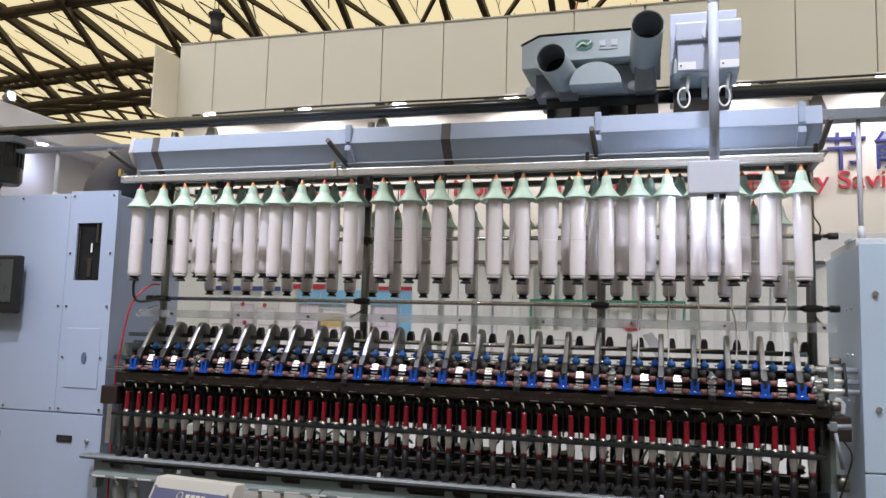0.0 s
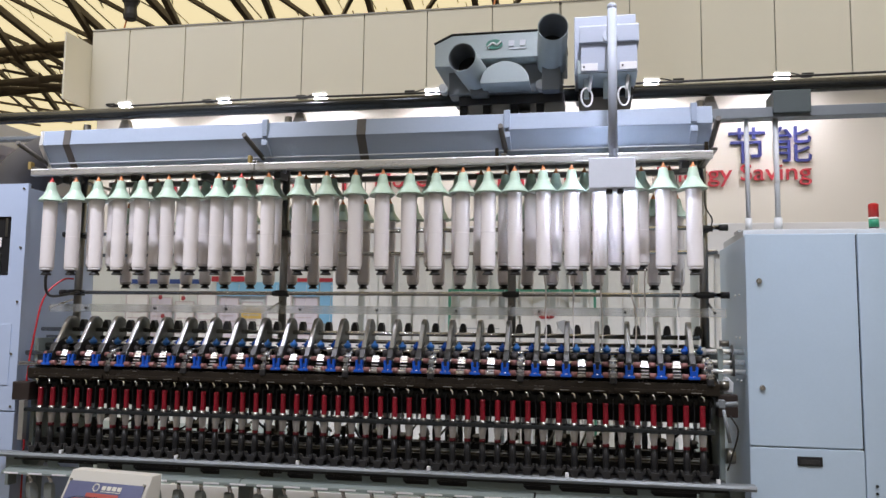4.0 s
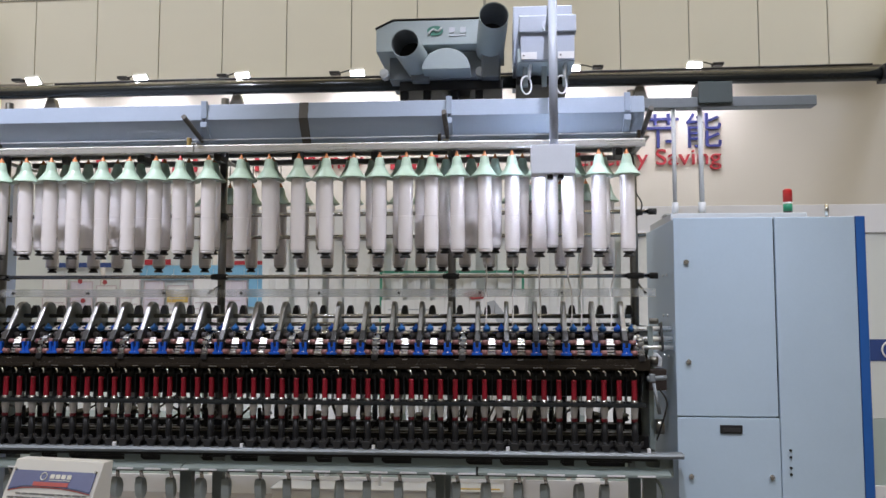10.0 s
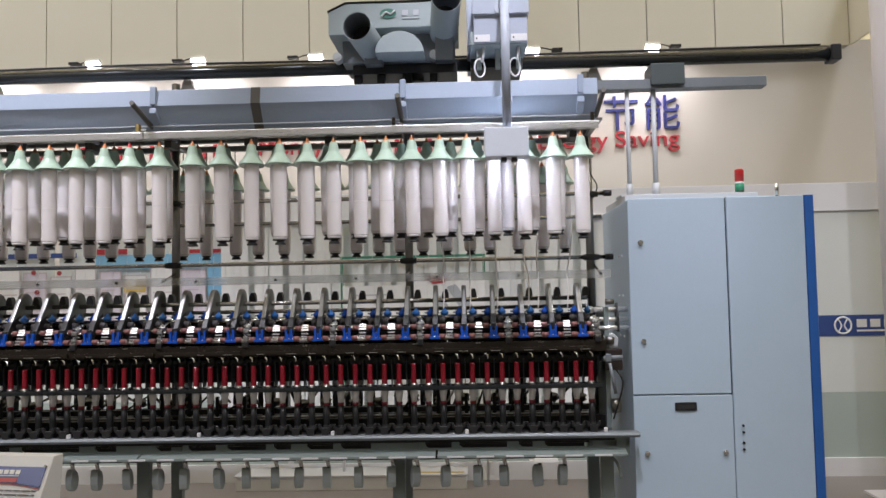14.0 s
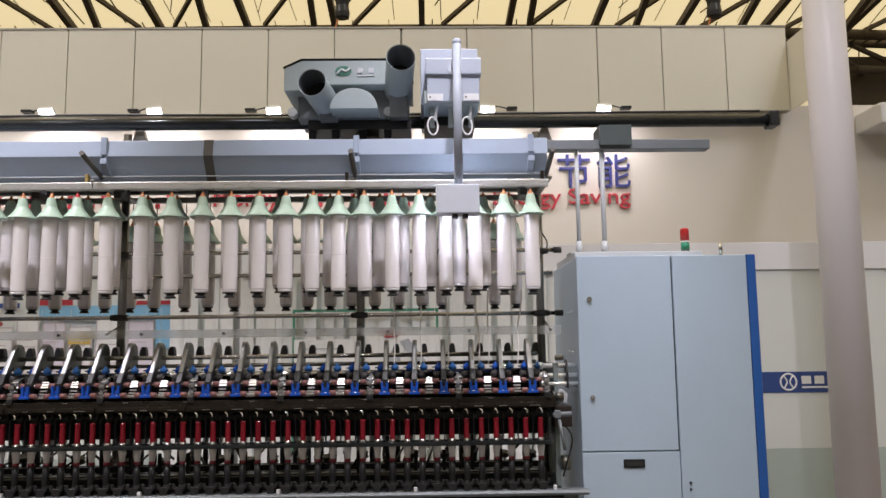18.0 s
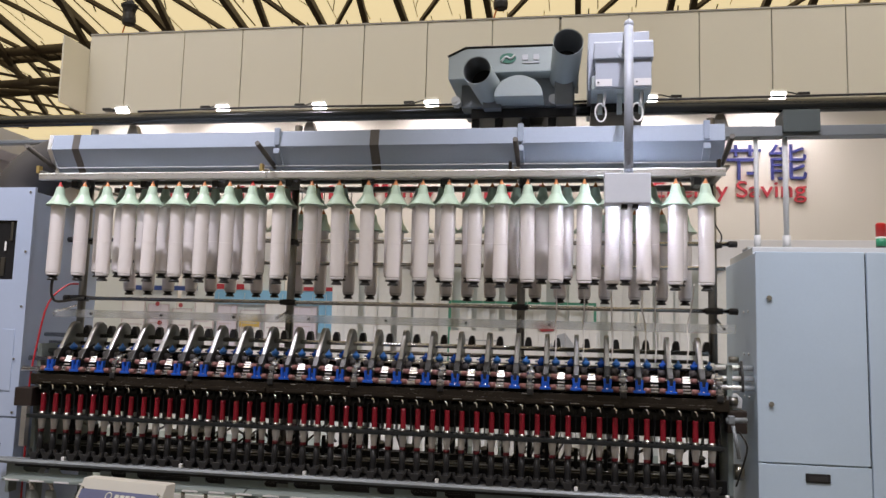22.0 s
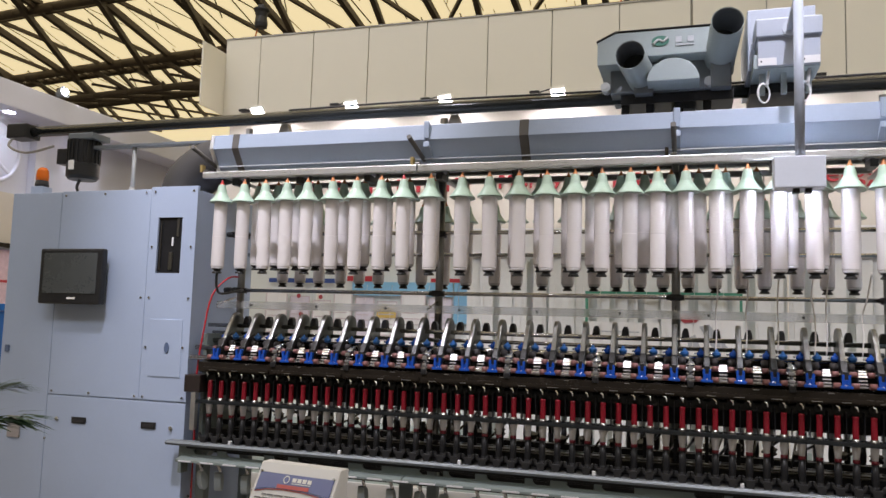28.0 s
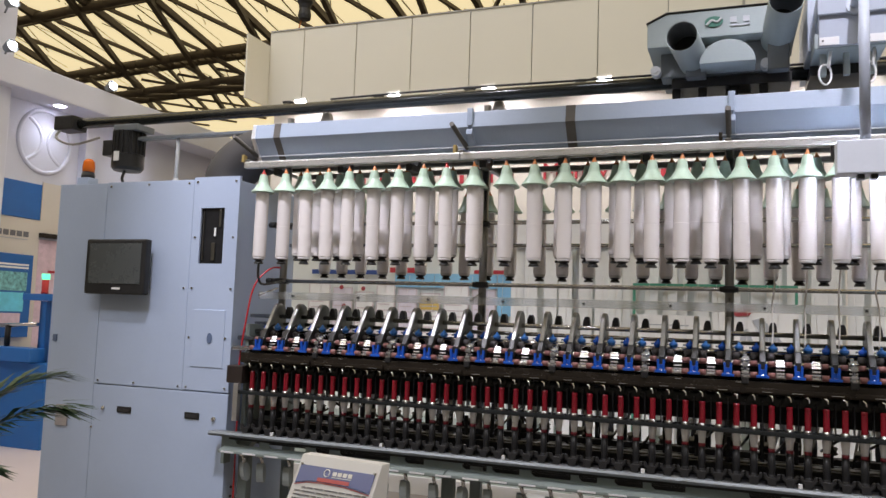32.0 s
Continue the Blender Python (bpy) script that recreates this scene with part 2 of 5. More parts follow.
LED_GLOW = mat("lit_led_lens", (0.9, 0.9, 0.9), 0.3, var=0.0, bump=0.0, emit=((0.80, 0.90, 1.0), 70.0))
GREEN_GLOW = mat("lit_green_beacon", (0.1, 0.6, 0.3), 0.3, var=0.0, bump=0.0, emit=((0.15, 1.0, 0.55), 1.2))
ORANGE_LENS = mat("orange_beacon_lens", (0.75, 0.16, 0.01), 0.2, var=0.08, bump=0.0)
# floor kept dark so its unseen front bounces less light
FLOOR = mat("grey_exhibition_floor", (0.12, 0.11, 0.11), 0.30, var=0.10, scale=1.2, fine=60, bump=0.01)
LILAC_PAPER = mat("pale_lilac_paper", (0.66, 0.62, 0.70), 0.6, var=0.06, scale=12)
MARK_RED = mat("dull_red_print", (0.34, 0.05, 0.06), 0.6, var=0.15, scale=14)
STAND_FLOOR = mat("beige_stand_floor", (0.24, 0.215, 0.205), 0.4, var=0.10, scale=1.5, fine=60)
# blue print paled towards violet in place of glare
HEAD_PRINT = mat("glare_paled_blue_print", (0.085, 0.10, 0.27), 0.28, var=0.12, scale=9)
LABEL_RED = mat("soft_red_label", (0.46, 0.07, 0.06), 0.35, var=0.1)
STAND_STEEL = mat("cast_bright_steel", (0.60, 0.62, 0.66), 0.22, 1.0, 0.12, 30, 260, 0.03)
PLATE = mat("brown_cast_plate", (0.022, 0.015, 0.013), 0.4, var=0.2, scale=20)
# dark blue stands in for shade inside the slots
SLOT = mat("shaded_blue_slot", (0.10, 0.14, 0.24), 0.5, var=0.1)
STRAP = mat("dull_dark_strap", (0.085, 0.078, 0.072), 0.55, var=0.15, scale=12)
JUNCTION = mat("teal_grey_box_paint", (0.05, 0.065, 0.068), 0.5, var=0.08)
ENCLOSURE_GREY = mat("grey_enclosure_wall", (0.30, 0.30, 0.31), 0.7, var=0.05, scale=0.5)
CARPET = mat("pale_pink_floor", (0.56, 0.49, 0.50), 0.4, var=0.06, scale=2)

# ---- building helpers ----


def box(bm, x0, x1, y0, y1, z0, z1, bev=0.0, m=None):
    r = bmesh.ops.create_cube(bm, size=1.0)
    t = Matrix.LocRotScale(((x0 + x1) / 2, (y0 + y1) / 2, (z0 + z1) / 2), None, (abs(x1 - x0), abs(y1 - y0), abs(z1 - z0)))
    bmesh.ops.transform(bm, matrix=(m @ t) if m else t, verts=r["verts"])
    if bev:
        es = {e for v in r["verts"] for e in v.link_edges}
        bmesh.ops.bevel(bm, geom=list(es), offset=bev, segments=2, affect="EDGES", profile=0.6)
    return bm


def rod(bm, a, b, r, seg=10, r2=None, caps=True):
    a, b = Vector(a), Vector(b)
    c = bmesh.ops.create_cone(bm, cap_ends=caps, segments=seg, radius1=r, radius2=r if r2 is None else r2, depth=(b - a).length)
    q = (b - a).to_track_quat("Z", "Y").to_matrix().to_4x4()
    bmesh.ops.transform(bm, matrix=Matrix.Translation((a + b) / 2) @ q, verts=c["verts"])
    for v in c["verts"]:
        for f in v.link_faces:
            f.smooth = len(f.verts) == 4
    return bm


def lathe(bm, profile, seg=16, m=None):
    """A turned body round z from (radius, height) pairs."""
    def circle(r, z):
        pts = [Vector((max(r, 1e-4) * math.cos(2 * math.pi * k / seg), max(r, 1e-4) * math.sin(2 * math.pi * k / seg), z)) for k in range(seg)]
        return [bm.verts.new(m @ p if m else p) for p in pts]
    rings, pairs = [circle(*profile[0])], []
    for i in range(1, len(profile)):
        hi = circle(*profile[i])
        pairs.append((rings[-1], hi))
        rings.append(hi)
        if i + 1 < len(profile):
            a = Vector((profile[i][0] - profile[i - 1][0], profile[i][1] - profile[i - 1][1]))
            c = Vector((profile[i + 1][0] - profile[i][0], profile[i + 1][1] - profile[i][1]))
            if a.length and c.length and a.angle(c) > 0.2:
                rings.append(circle(*profile[i]))
    for lo, hi in pairs:
        for k in range(seg):
            f = bm.faces.new((lo[k], lo[(k + 1) % seg], hi[(k + 1) % seg], hi[k]))
            f.smooth = True
    bm.faces.new(rings[0][::-1])
    bm.faces.new(rings[-1])
    return bm


def prism(bm, outline, x0, x1, axis="x", bev=0.0):
    """An outline swept along an axis: (y, z) pairs for x, (x, z) for y, (x, y) for z."""
    def at(p, s):
        return (s, p[0], p[1]) if axis == "x" else (p[0], s, p[1]) if axis == "y" else (p[0], p[1], s)
    a = [bm.verts.new(at(p, x0)) for p in outline]
    b = [bm.verts.new(at(p, x1)) for p in outline]
    n = len(outline)
    fs = [bm.faces.new(a[::-1]), bm.faces.new(b)] + [bm.faces.new((a[k], a[(k + 1) % n], b[(k + 1) % n], b[k])) for k in range(n)]
    bmesh.ops.recalc_face_normals(bm, faces=fs)
    if bev:
        es = {e for f in fs for e in f.edges}
        bmesh.ops.bevel(bm, geom=list(es), offset=bev, segments=2, affect="EDGES", profile=0.6)
    return bm


def sweep(bm, pts, r, seg=8, closed=False, r2=None):
    """A round tube along a smooth line of points."""
    pts = [Vector(p) for p in pts]
    n = len(pts)
    if n > 2 and not closed:
        fine = []
        for i in range(n - 1):
            p0, p1, p2, p3 = pts[max(i - 1, 0)], pts[i], pts[i + 1], pts[min(i + 2, n - 1)]
            for k in range(4):
                t = k / 4
                fine.append(0.5 * (2 * p1 + (p2 - p0) * t + (2 * p0 - 5 * p1 + 4 * p2 - p3) * t * t + (3 * p1 - p0 - 3 * p2 + p3) * t ** 3))
        pts = fine + [pts[-1]]
        n = len(pts)
    rings, side = [], None
    for i, p in enumerate(pts):
        d = (pts[(i + 1) % n] - pts[i - 1]) if closed else (pts[min(i + 1, n - 1)] - pts[max(i - 1, 0)])
        d.normalize()
        if side is None:
            side = d.orthogonal().normalized()
        side = (side - d * side.dot(d)).normalized()
        up = d.cross(side)
        rr = r if r2 is None else r + (r2 - r) * i / (n - 1)
        rings.append([bm.verts.new(p + rr * (math.cos(2 * math.pi * k / seg) * side + math.sin(2 * math.pi * k / seg) * up)) for k in range(seg)])
    for i in range(n if closed else n - 1):
        lo, hi = rings[i], rings[(i + 1) % n]
        for k in range(seg):
            f = bm.faces.new((lo[k], lo[(k + 1) % seg], hi[(k + 1) % seg], hi[k]))
            f.smooth = True
    if not closed:
        bm.faces.new(rings[0][::-1])
        bm.faces.new(rings[-1])
    return bm


def ring(bm, r, thick, m, seg=24, tube=8):
    pts = [m @ Vector((r * math.cos(2 * math.pi * k / seg), r * math.sin(2 * math.pi * k / seg), 0)) for k in range(seg)]
    return sweep(bm, pts, thick, tube, closed=True)


def mesh_of(bm, name, material):
    me = bpy.data.meshes.new(name)
    bmesh.ops.recalc_face_normals(bm, faces=bm.faces[:])
    bm.to_mesh(me)
    bm.free()
    me.materials.append(material)
    return me


def part(name, bm, material, parent, label=""):
    ob = new(name, mesh_of(bm, name, material))
    ob.parent = parent
    return tagged(ob, label)


def solid(name, bm, material, label, category, group="", kind=""):
    return tagged(new(name, mesh_of(bm, name, material)), label, category, group, kind)


def thing(name, label, category, group="", kind="", at=(0, 0, 0)):
    ob = new(name)
    ob.empty_display_size = 0.1
    ob.location = at
    return tagged(ob, label, category, group, kind)


def B():
    return bmesh.new()


def words(text, size, depth, material, name, parent, m, label=""):
    cu = bpy.data.curves.new(name, "FONT")
    cu.body, cu.size, cu.extrude = text, size, depth
    tmp = bpy.data.objects.new(name, cu)
    scene.collection.objects.link(tmp)
    me = bpy.data.meshes.new_from_object(tmp.evaluated_get(bpy.context.evaluated_depsgraph_get()))
    bpy.data.objects.remove(tmp)
    me.materials.clear()
    me.materials.append(material)
    ob = new(name, me)
    ob.parent = parent
    ob.matrix_local = m
    return tagged(ob, label)

# ---- hall ----
floor = solid("floor", box(B(), -40, 40, -30, 45, -0.2, 0.0), FLOOR, "grey polished exhibition hall floor", "floor", kind="structure")
solid("floor_carpet", box(B(), -14, -3.46, -2.5, 7.5, 0.0, 0.004), CARPET, "pale pinkish laminate floor of the next stand", "floor", kind="structure")
solid("floor_stand", box(B(), -3.45, 6.5, -0.45, 5.48, 0.0, 0.004), STAND_FLOOR, "beige laminate floor of the machine stand", "floor", kind="structure")
# added enclosing walls; the unseen one behind the visitors cuts roof light
hall = B()
for x0, x1, y0, y1 in ((-40.3, -40, -13, 45), (40, 40.3, -13, 45), (-40, 40, -13.3, -13), (-40, 40, 45, 45.3)):
    box(hall, x0, x1, y0, y1, 0, 13.2)
solid("wall_enclosure", hall, ENCLOSURE_GREY, "added grey walls, the near one cutting light from the roof", "wall", kind="structure")
solid("ceiling", box(B(), -40, 40, -30, 45, 13.2, 13.25), MEMBRANE, "cream translucent roof membrane, emitting in place of daylight", "ceiling", kind="structure")

# roof steel: two curved girders, two families of rafters fanning between them, bracing, thin cables
RZ = 12.65


def far_girder(x):
    return 22.9 + 0.0022 * x * x


def near_girder(x):
    return far_girder(x) - 5.8


def roof_bar(bm, a, b, w, d):
    a, b = Vector(a), Vector(b)
    m = Matrix.Translation((a + b) / 2) @ (b - a).to_track_quat("Y", "Z").to_matrix().to_4x4()
    box(bm, -w / 2, w / 2, -(b - a).length / 2, (b - a).length / 2, -d / 2, d / 2, 0, m)


def roof_line(x, y, slope, y0, y1):
    """The two ends of a line in the roof that passes x at depth y."""
    return (x + slope * (y0 - y), y0), (x + slope * (y1 - y), y1)


STATIONS = [-39 + 2 * i for i in range(40)]
for label, curve, chords in (
        ("thick brown tubular girder under the roof", near_girder, ((0.0, 12.55, 0.17), (0.55, 12.62, 0.05))),
        ("deep brown lattice girder under the roof", far_girder, ((0.0, 12.58, 0.20), (0.9, 12.60, 0.16), (0.5, 11.45, 0.16), (2.9, 11.9, 0.16)))):
    g = thing("roof_girder", label, "roof girder", kind="structure")
    for dy, z, r in chords:
        b = B()
        for xa, xb in zip(STATIONS, STATIONS[1:]):
            rod(b, (xa, curve(xa) + dy, z), (xb, curve(xb) + dy, z), r, 8)
        part("chord", b, TRUSS, g)
    if curve is far_girder:
        b = B()
        for i, xa in enumerate(STATIONS[:-1]):
            xb = xa + 2
            top, low = (0.0 if i % 2 else 0.9), 0.5
            rod(b, (xa, curve(xa) + top, 12.58), (xb, curve(xb) + low, 11.45), 0.11, 6)
            rod(b, (xa, curve(xa) + low, 11.45), (xb, curve(xb) + 2.9, 11.9), 0.10, 6)
            for q in range(4):
                rod(b, (xa + 0.5 * q, curve(xa) + 0.0, 12.58), (xa + 0.5 * q, curve(xa) + 0.9, 12.60), 0.05, 6)
        part("lattice", b, TRUSS, g)
rafters = thing("roof_rafters", "dark brown steel rafters fanning between the girders", "roof beam", kind="structure")
for k in range(-12, 9):
    x = 1.0 + 3.03 * k
    p, q = roof_line(x, 22.7, 0.0345 * k if k < 0 else 0.022 * k, near_girder(x) - 9, far_girder(x) + 0.9)
    b = B()
    roof_bar(b, (*p, RZ), (*q, RZ), 0.20, 0.24)
    part("beam", b, TRUSS, rafters)
for k in range(-10, 8):
    x = 1.0 + 3.72 * k
    p, q = roof_line(x, 22.7, 0.083 * k if k < 0 else 0.056 * k, near_girder(x) - 9, far_girder(x) + 8)
    b = B()
    roof_bar(b, (*p, RZ - 0.22), (*q, RZ - 0.22), 0.19, 0.22)
    part("beam", b, TRUSS, rafters)
for k in range(-9, 9):
    for bay in (0, -5.8):
        x = -6.4 + 3.05 * k + (2.7 if bay else 0)
        lean = (-0.475 if k >= 0 else 0.31) + 0.0105 * x
        p, q = roof_line(x, 20.6 + bay, lean, near_girder(x) + bay, far_girder(x) + bay)
        b = B()
        roof_bar(b, (*p, RZ + 0.12), (*q, RZ + 0.12), 0.12, 0.14)
        part("brace", b, TRUSS, rafters)
for k in range(-14, 9):
    x = -5.2 + 2.45 * k
    for lean, drop, w in ((0.055 * k, 0.0, 0.13), (0.62, 0.5, 0.09), (-0.5, 0.75, 0.08)):
        p, q = roof_line(x, 26.5, lean, far_girder(x) + 0.9, far_girder(x) + 9.5)
        b = B()
        roof_bar(b, (*p, RZ - drop), (*q, RZ - drop * 0.2), w, w * 1.2)
        part("far_beam", b, TRUSS, rafters)
rng = random.Random(4)
brace = B()
for k in range(-12, 9):
    for bay in (0, -5.8, 5.8):
        for j in range(4):
            x = 1.0 + 3.03 * k + (0.5, 1.1, 1.9, 2.6)[j] + rng.uniform(-0.2, 0.2)
            lean = (0.0105 * x, 0.0105 * x - 0.30, 0.012 * x, 0.0105 * x + 0.34)[j] + rng.uniform(-0.05, 0.05)
            t0, t1 = (0, 1) if j % 2 == 0 else sorted((rng.uniform(0, 0.4), rng.uniform(0.6, 1.0)))
            y0 = near_girder(x) + bay
            p, q = roof_line(x, y0 + 3.0, lean, y0 + 5.8 * t0, y0 + 5.8 * t1)
            rod(brace, (*p, 12.95), (*q, 12.95), rng.choice((0.014, 0.018, 0.026)), 5)
# plain box added for the dark area behind the column
solid("dark_roof_box", box(B(), 16.9, 34, 25.0, 25.6, 10.4, 12.3, 0.02), TRUSS, "dark brown box under the far roof", "gantry", kind="structure")
solid("roof_cables", brace, TRUSS, "thin brown roof cables under the membrane", "roof cable", kind="structure")

# ---- back wall with its fascia of boards ----
YB, YF = 5.50, 5.31
wall_back = solid("wall_back", box(B(), -5.24, 7.2, YB, YB + 0.15, 0, 4.40), WALL_LOW, "cream painted rear stand wall", "wall", kind="structure")
fascia = thing("wall_fascia", "off-white board fascia along the top of the stand wall", "wall", kind="structure")
SEAMS = [-4.70, -3.915, -3.128, -2.338, -1.548, -0.76, 0.029, 0.828, 1.615, 2.398, 3.181, 3.962, 4.732, 5.482]
for a, c in zip(SEAMS, SEAMS[1:]):
    g0 = 0.014 if a == 0.828 else 0.006
    part("panel", box(B(), a + g0, c - (0.014 if c == 0.828 else 0.006), YF, YF + 0.025, 4.285, 5.325, 0.003), WALL, fascia)
RE = SEAMS[-1]
part("side_panel", box(B(), -5.23, -4.706, YF, YF + 0.025, 4.285, 5.325, 0.003), WALL, fascia)
part("return_panel", box(B(), -5.258, -5.232, 4.80, YF + 0.025, 4.285, 5.14, 0.003), WALL, fascia)
part("return_panel", box(B(), RE + 0.004, RE + 0.03, 4.35, YF + 0.025, 4.285, 5.14, 0.003), WALL, fascia)
part("backing", box(B(), -5.22, RE, YF + 0.027, YF + 0.15, 4.285, 5.31), SEAM, fascia, "grey joint strips between the boards")
part("top_trim", box(B(), -5.23, RE + 0.002, YF - 0.012, YF + 0.16, 5.327, 5.345), SEAM, fascia, "thin grey top edge")

sign = thing("wall_sign", "raised blue and red letters on the cream wall", "sign", at=(0, YB, 0))
stand_up = Euler((radians(90), 0, 0)).to_matrix().to_4x4()
words("节", 0.44, 0.016, SIGN_BLUE, "letter", sign, Matrix.Translation((2.665, -0.018, 3.432)) @ stand_up, "blue character")
words("能", 0.44, 0.016, SIGN_BLUE, "letter", sign, Matrix.Translation((3.14, -0.018, 3.432)) @ stand_up, "blue character")
for word, wx in (("Energy", 1.885), ("Saving", 2.80)):
    words(word, 0.268, 0.016, SIGN_RED, "lettering", sign, Matrix.Translation((wx, -0.018, 3.20)) @ stand_up @ Matrix.Diagonal((1.14, 1, 1, 1)), "red lettering")
words("Money", 0.288, 0.016, SIGN_RED, "lettering", sign, Matrix.Translation((-1.43, -0.018, 3.21)) @ stand_up, "red lettering")
for bx, bw in ((-4.1, 0.7), (-3.26, 1.0), (-2.1, 0.47), (-0.31, 1.3)):
    for k in range(int(bw / 0.13)):
        part("bar", box(B(), bx + 0.13 * k, bx + 0.13 * k + 0.055, -0.016, 0.0, 3.19, 3.19 + (0.12, 0.17, 0.12)[k % 3], 0.008), SIGN_RED, sign)

# spotlights under the fascia, washing the wall
def wall_spot(x, side):
    s = thing("spotlight", "small white floodlight glaring below the wall fascia", "spotlight", "spotlights under the fascia", at=(x, 5.08, 4.245))
    tilt = Matrix.Rotation(radians(-38), 4, "X") @ Matrix.Rotation(radians(6 * side), 4, "Y")
    part("head", box(B(), -0.085, 0.085, -0.055, 0.055, -0.004, 0.035, 0.008, tilt), WHITE_RAIL, s)
    part("lens", box(B(), -0.075, 0.075, -0.046, 0.046, -0.012, -0.005, 0.003, tilt), LAMP_GLOW, s, "glowing floodlight lens")
    b = B()
    sweep(b, [(side * 0.05, 0.03, 0.03), (side * 0.12, 0.10, 0.07), (side * 0.30, 0.21, 0.06)], 0.008, 6)
    box(b, side * 0.24, side * 0.36, 0.12, 0.215, 0.045, 0.075, 0.004)
    part("arm", b, BLACK, s, "thin black bracket arm")
    return s


for sx in (-4.56, -3.23, -2.0, -0.64, 0.66, 1.83, 3.18):
    wall_spot(sx, 1 if sx > 1 else -1)
    lamp("spotlight_beam", "SPOT", (sx, 5.02, 4.19), (sx, YB, 3.6), 44, WARM, 0.05, 150, 0.8)

# chain hoists that carry the wall
for hx in (-4.84, 0.10, 4.7):
    h = thing("chain_hoist", "black chain hoist with an orange strap above the wall", "hoist", "chain hoists", at=(hx, 5.51, 5.345))
    b = lathe(B(), [(0.06, 0.19), (0.085, 0.205), (0.092, 0.26), (0.078, 0.35), (0.088, 0.41), (0.112, 0.445), (0.112, 0.465), (0.09, 0.475), (0.03, 0.50)], 14)
    box(b, -0.05, 0.05, -0.03, 0.03, 0.47, 0.53, 0.01)
    part("body", b, BLACK, h)
    b = B()
    rod(b, (-0.045, 0, 0.22), (-0.10, 0, 0.0), 0.012, 6)
    part("strap", b, ORANGE, h, "orange strap")
    for cx, cr in ((0.02, 0.009), (-0.04, 0.006)):
        b = B()
        rod(b, (cx, 0, 0.48), (cx + 0.03, 0, 7.2), cr, 6)
        part("chain", b, TRUSS, h)

# ---- partition behind the machine ----
part_wall = thing("wall_partition", "white framed glass partition with pale blinds", "wall", kind="structure")
YP = 2.75
part("base", box(B(), -3.4, 8.6, YP, YP + 0.08, 0.0, 0.15, 0.004), BOOTH_WHITE, part_wall)
part("header", box(B(), -3.4, 8.6, YP, YP + 0.08, 2.14, 2.37, 0.004), BOOTH_WHITE, part_wall)
px = [-3.4 + 0.99 * i for i in range(13)]
for a, c in zip(px, px[1:]):
    part("pane", box(B(), a + 0.022, c - 0.022, YP + 0.02, YP + 0.035, 0.67, 2.14), PARTITION, part_wall)
    part("lower_pane", box(B(), a + 0.022, c - 0.022, YP + 0.02, YP + 0.035, 0.15, 0.668), FROST, part_wall, "frosted lower pane")
for i, a in enumerate(px):
    if i in (0, 3, 4, 7, 9, 12):
        part("post", box(B(), a - 0.02, a + 0.02, YP + 0.004, YP + 0.06, 0.15, 2.14, 0.003), ALU, part_wall)
band = thing("glass_band", "navy sticker band with a white double-ring emblem on the glass", "sticker", at=(3.2, YP + 0.016, 1.12))
part("film", box(B(), 0, 1.6, -0.002, 0.002, 0, 0.17), BLUE_PRINT, band)
flat = Euler((radians(90), 0, 0)).to_matrix().to_4x4()
b = B()
ring(b, 0.066, 0.008, Matrix.Translation((0.89, -0.004, 0.087)) @ flat, 28, 6)
sweep(b, [(0.855, -0.004, 0.135), (0.878, -0.004, 0.087), (0.855, -0.004, 0.04)], 0.006, 6)
sweep(b, [(0.925, -0.004, 0.135), (0.902, -0.004, 0.087), (0.925, -0.004, 0.04)], 0.006, 6)
part("emblem", b, PAPER, band, "white ring emblem")
for i in range(4):
    b = box(B(), 1.00 + i * 0.108, 1.08 + i * 0.108, -0.004, -0.002, 0.07, 0.135)
    part("bar", b, PAPER, band)
part("bar", box(B(), 1.0, 1.42, -0.004, -0.002, 0.035, 0.05), PAPER, band)

blind = thing("vertical_blind", "off-white vertical blind hanging before the partition", "blind", at=(0, YP - 0.08, 0))
slat = mesh_of(box(B(), -0.055, 0.055, -0.003, 0.003, 0.35, 2.12, 0.002), "slat", BLIND)
rng = random.Random(9)
xs = -0.9
while xs < 3.0:
    ob = new("slat", slat)
    ob.parent = blind
    ob.location = (xs, rng.uniform(-0.01, 0.01), 0)
    ob.rotation_euler = (rng.uniform(-0.004, 0.004), rng.uniform(-0.012, 0.012), rng.uniform(-0.5, 0.5))
    xs += rng.uniform(0.115, 0.155)
part("head_rail", box(B(), -1.0, 3.05, -0.03, 0.03, 2.115, 2.15, 0.004), ALU, blind)

# posters and notices on the partition
def poster(x0, x1, z0, z1, material, label, lines=0, head=None, y=YP - 0.004):
    p = thing("poster", label, "poster", "posters on the partition", at=((x0 + x1) / 2, y, (z0 + z1) / 2))
    w, h = (x1 - x0) / 2, (z1 - z0) / 2
    part("sheet", box(B(), -w, w, -0.003, 0.003, -h, h), material, p)
    if head:
        part("heading", box(B(), -w, w, -0.006, -0.003, h * 0.55, h), head, p)
    for i in range(lines):
        z = h * (0.4 - 1.25 * i / max(lines, 1))
        part("bar", box(B(), -w * 0.8, w * (0.8 if i % 3 else 0.45), -0.005, -0.003, z - 0.004, z + 0.004), FRAME_INK if lines > 6 else PALE_INK, p)
    if lines > 6:
        for x0, x1, z0, z1 in ((-w, w, h - 0.008, h), (-w, w, -h, -h + 0.008), (-w, -w + 0.008, -h, h), (w - 0.008, w, -h, h)):
            part("border", box(B(), x0, x1, -0.006, -0.003, z0, z1), FRAME_INK, p)
    return p


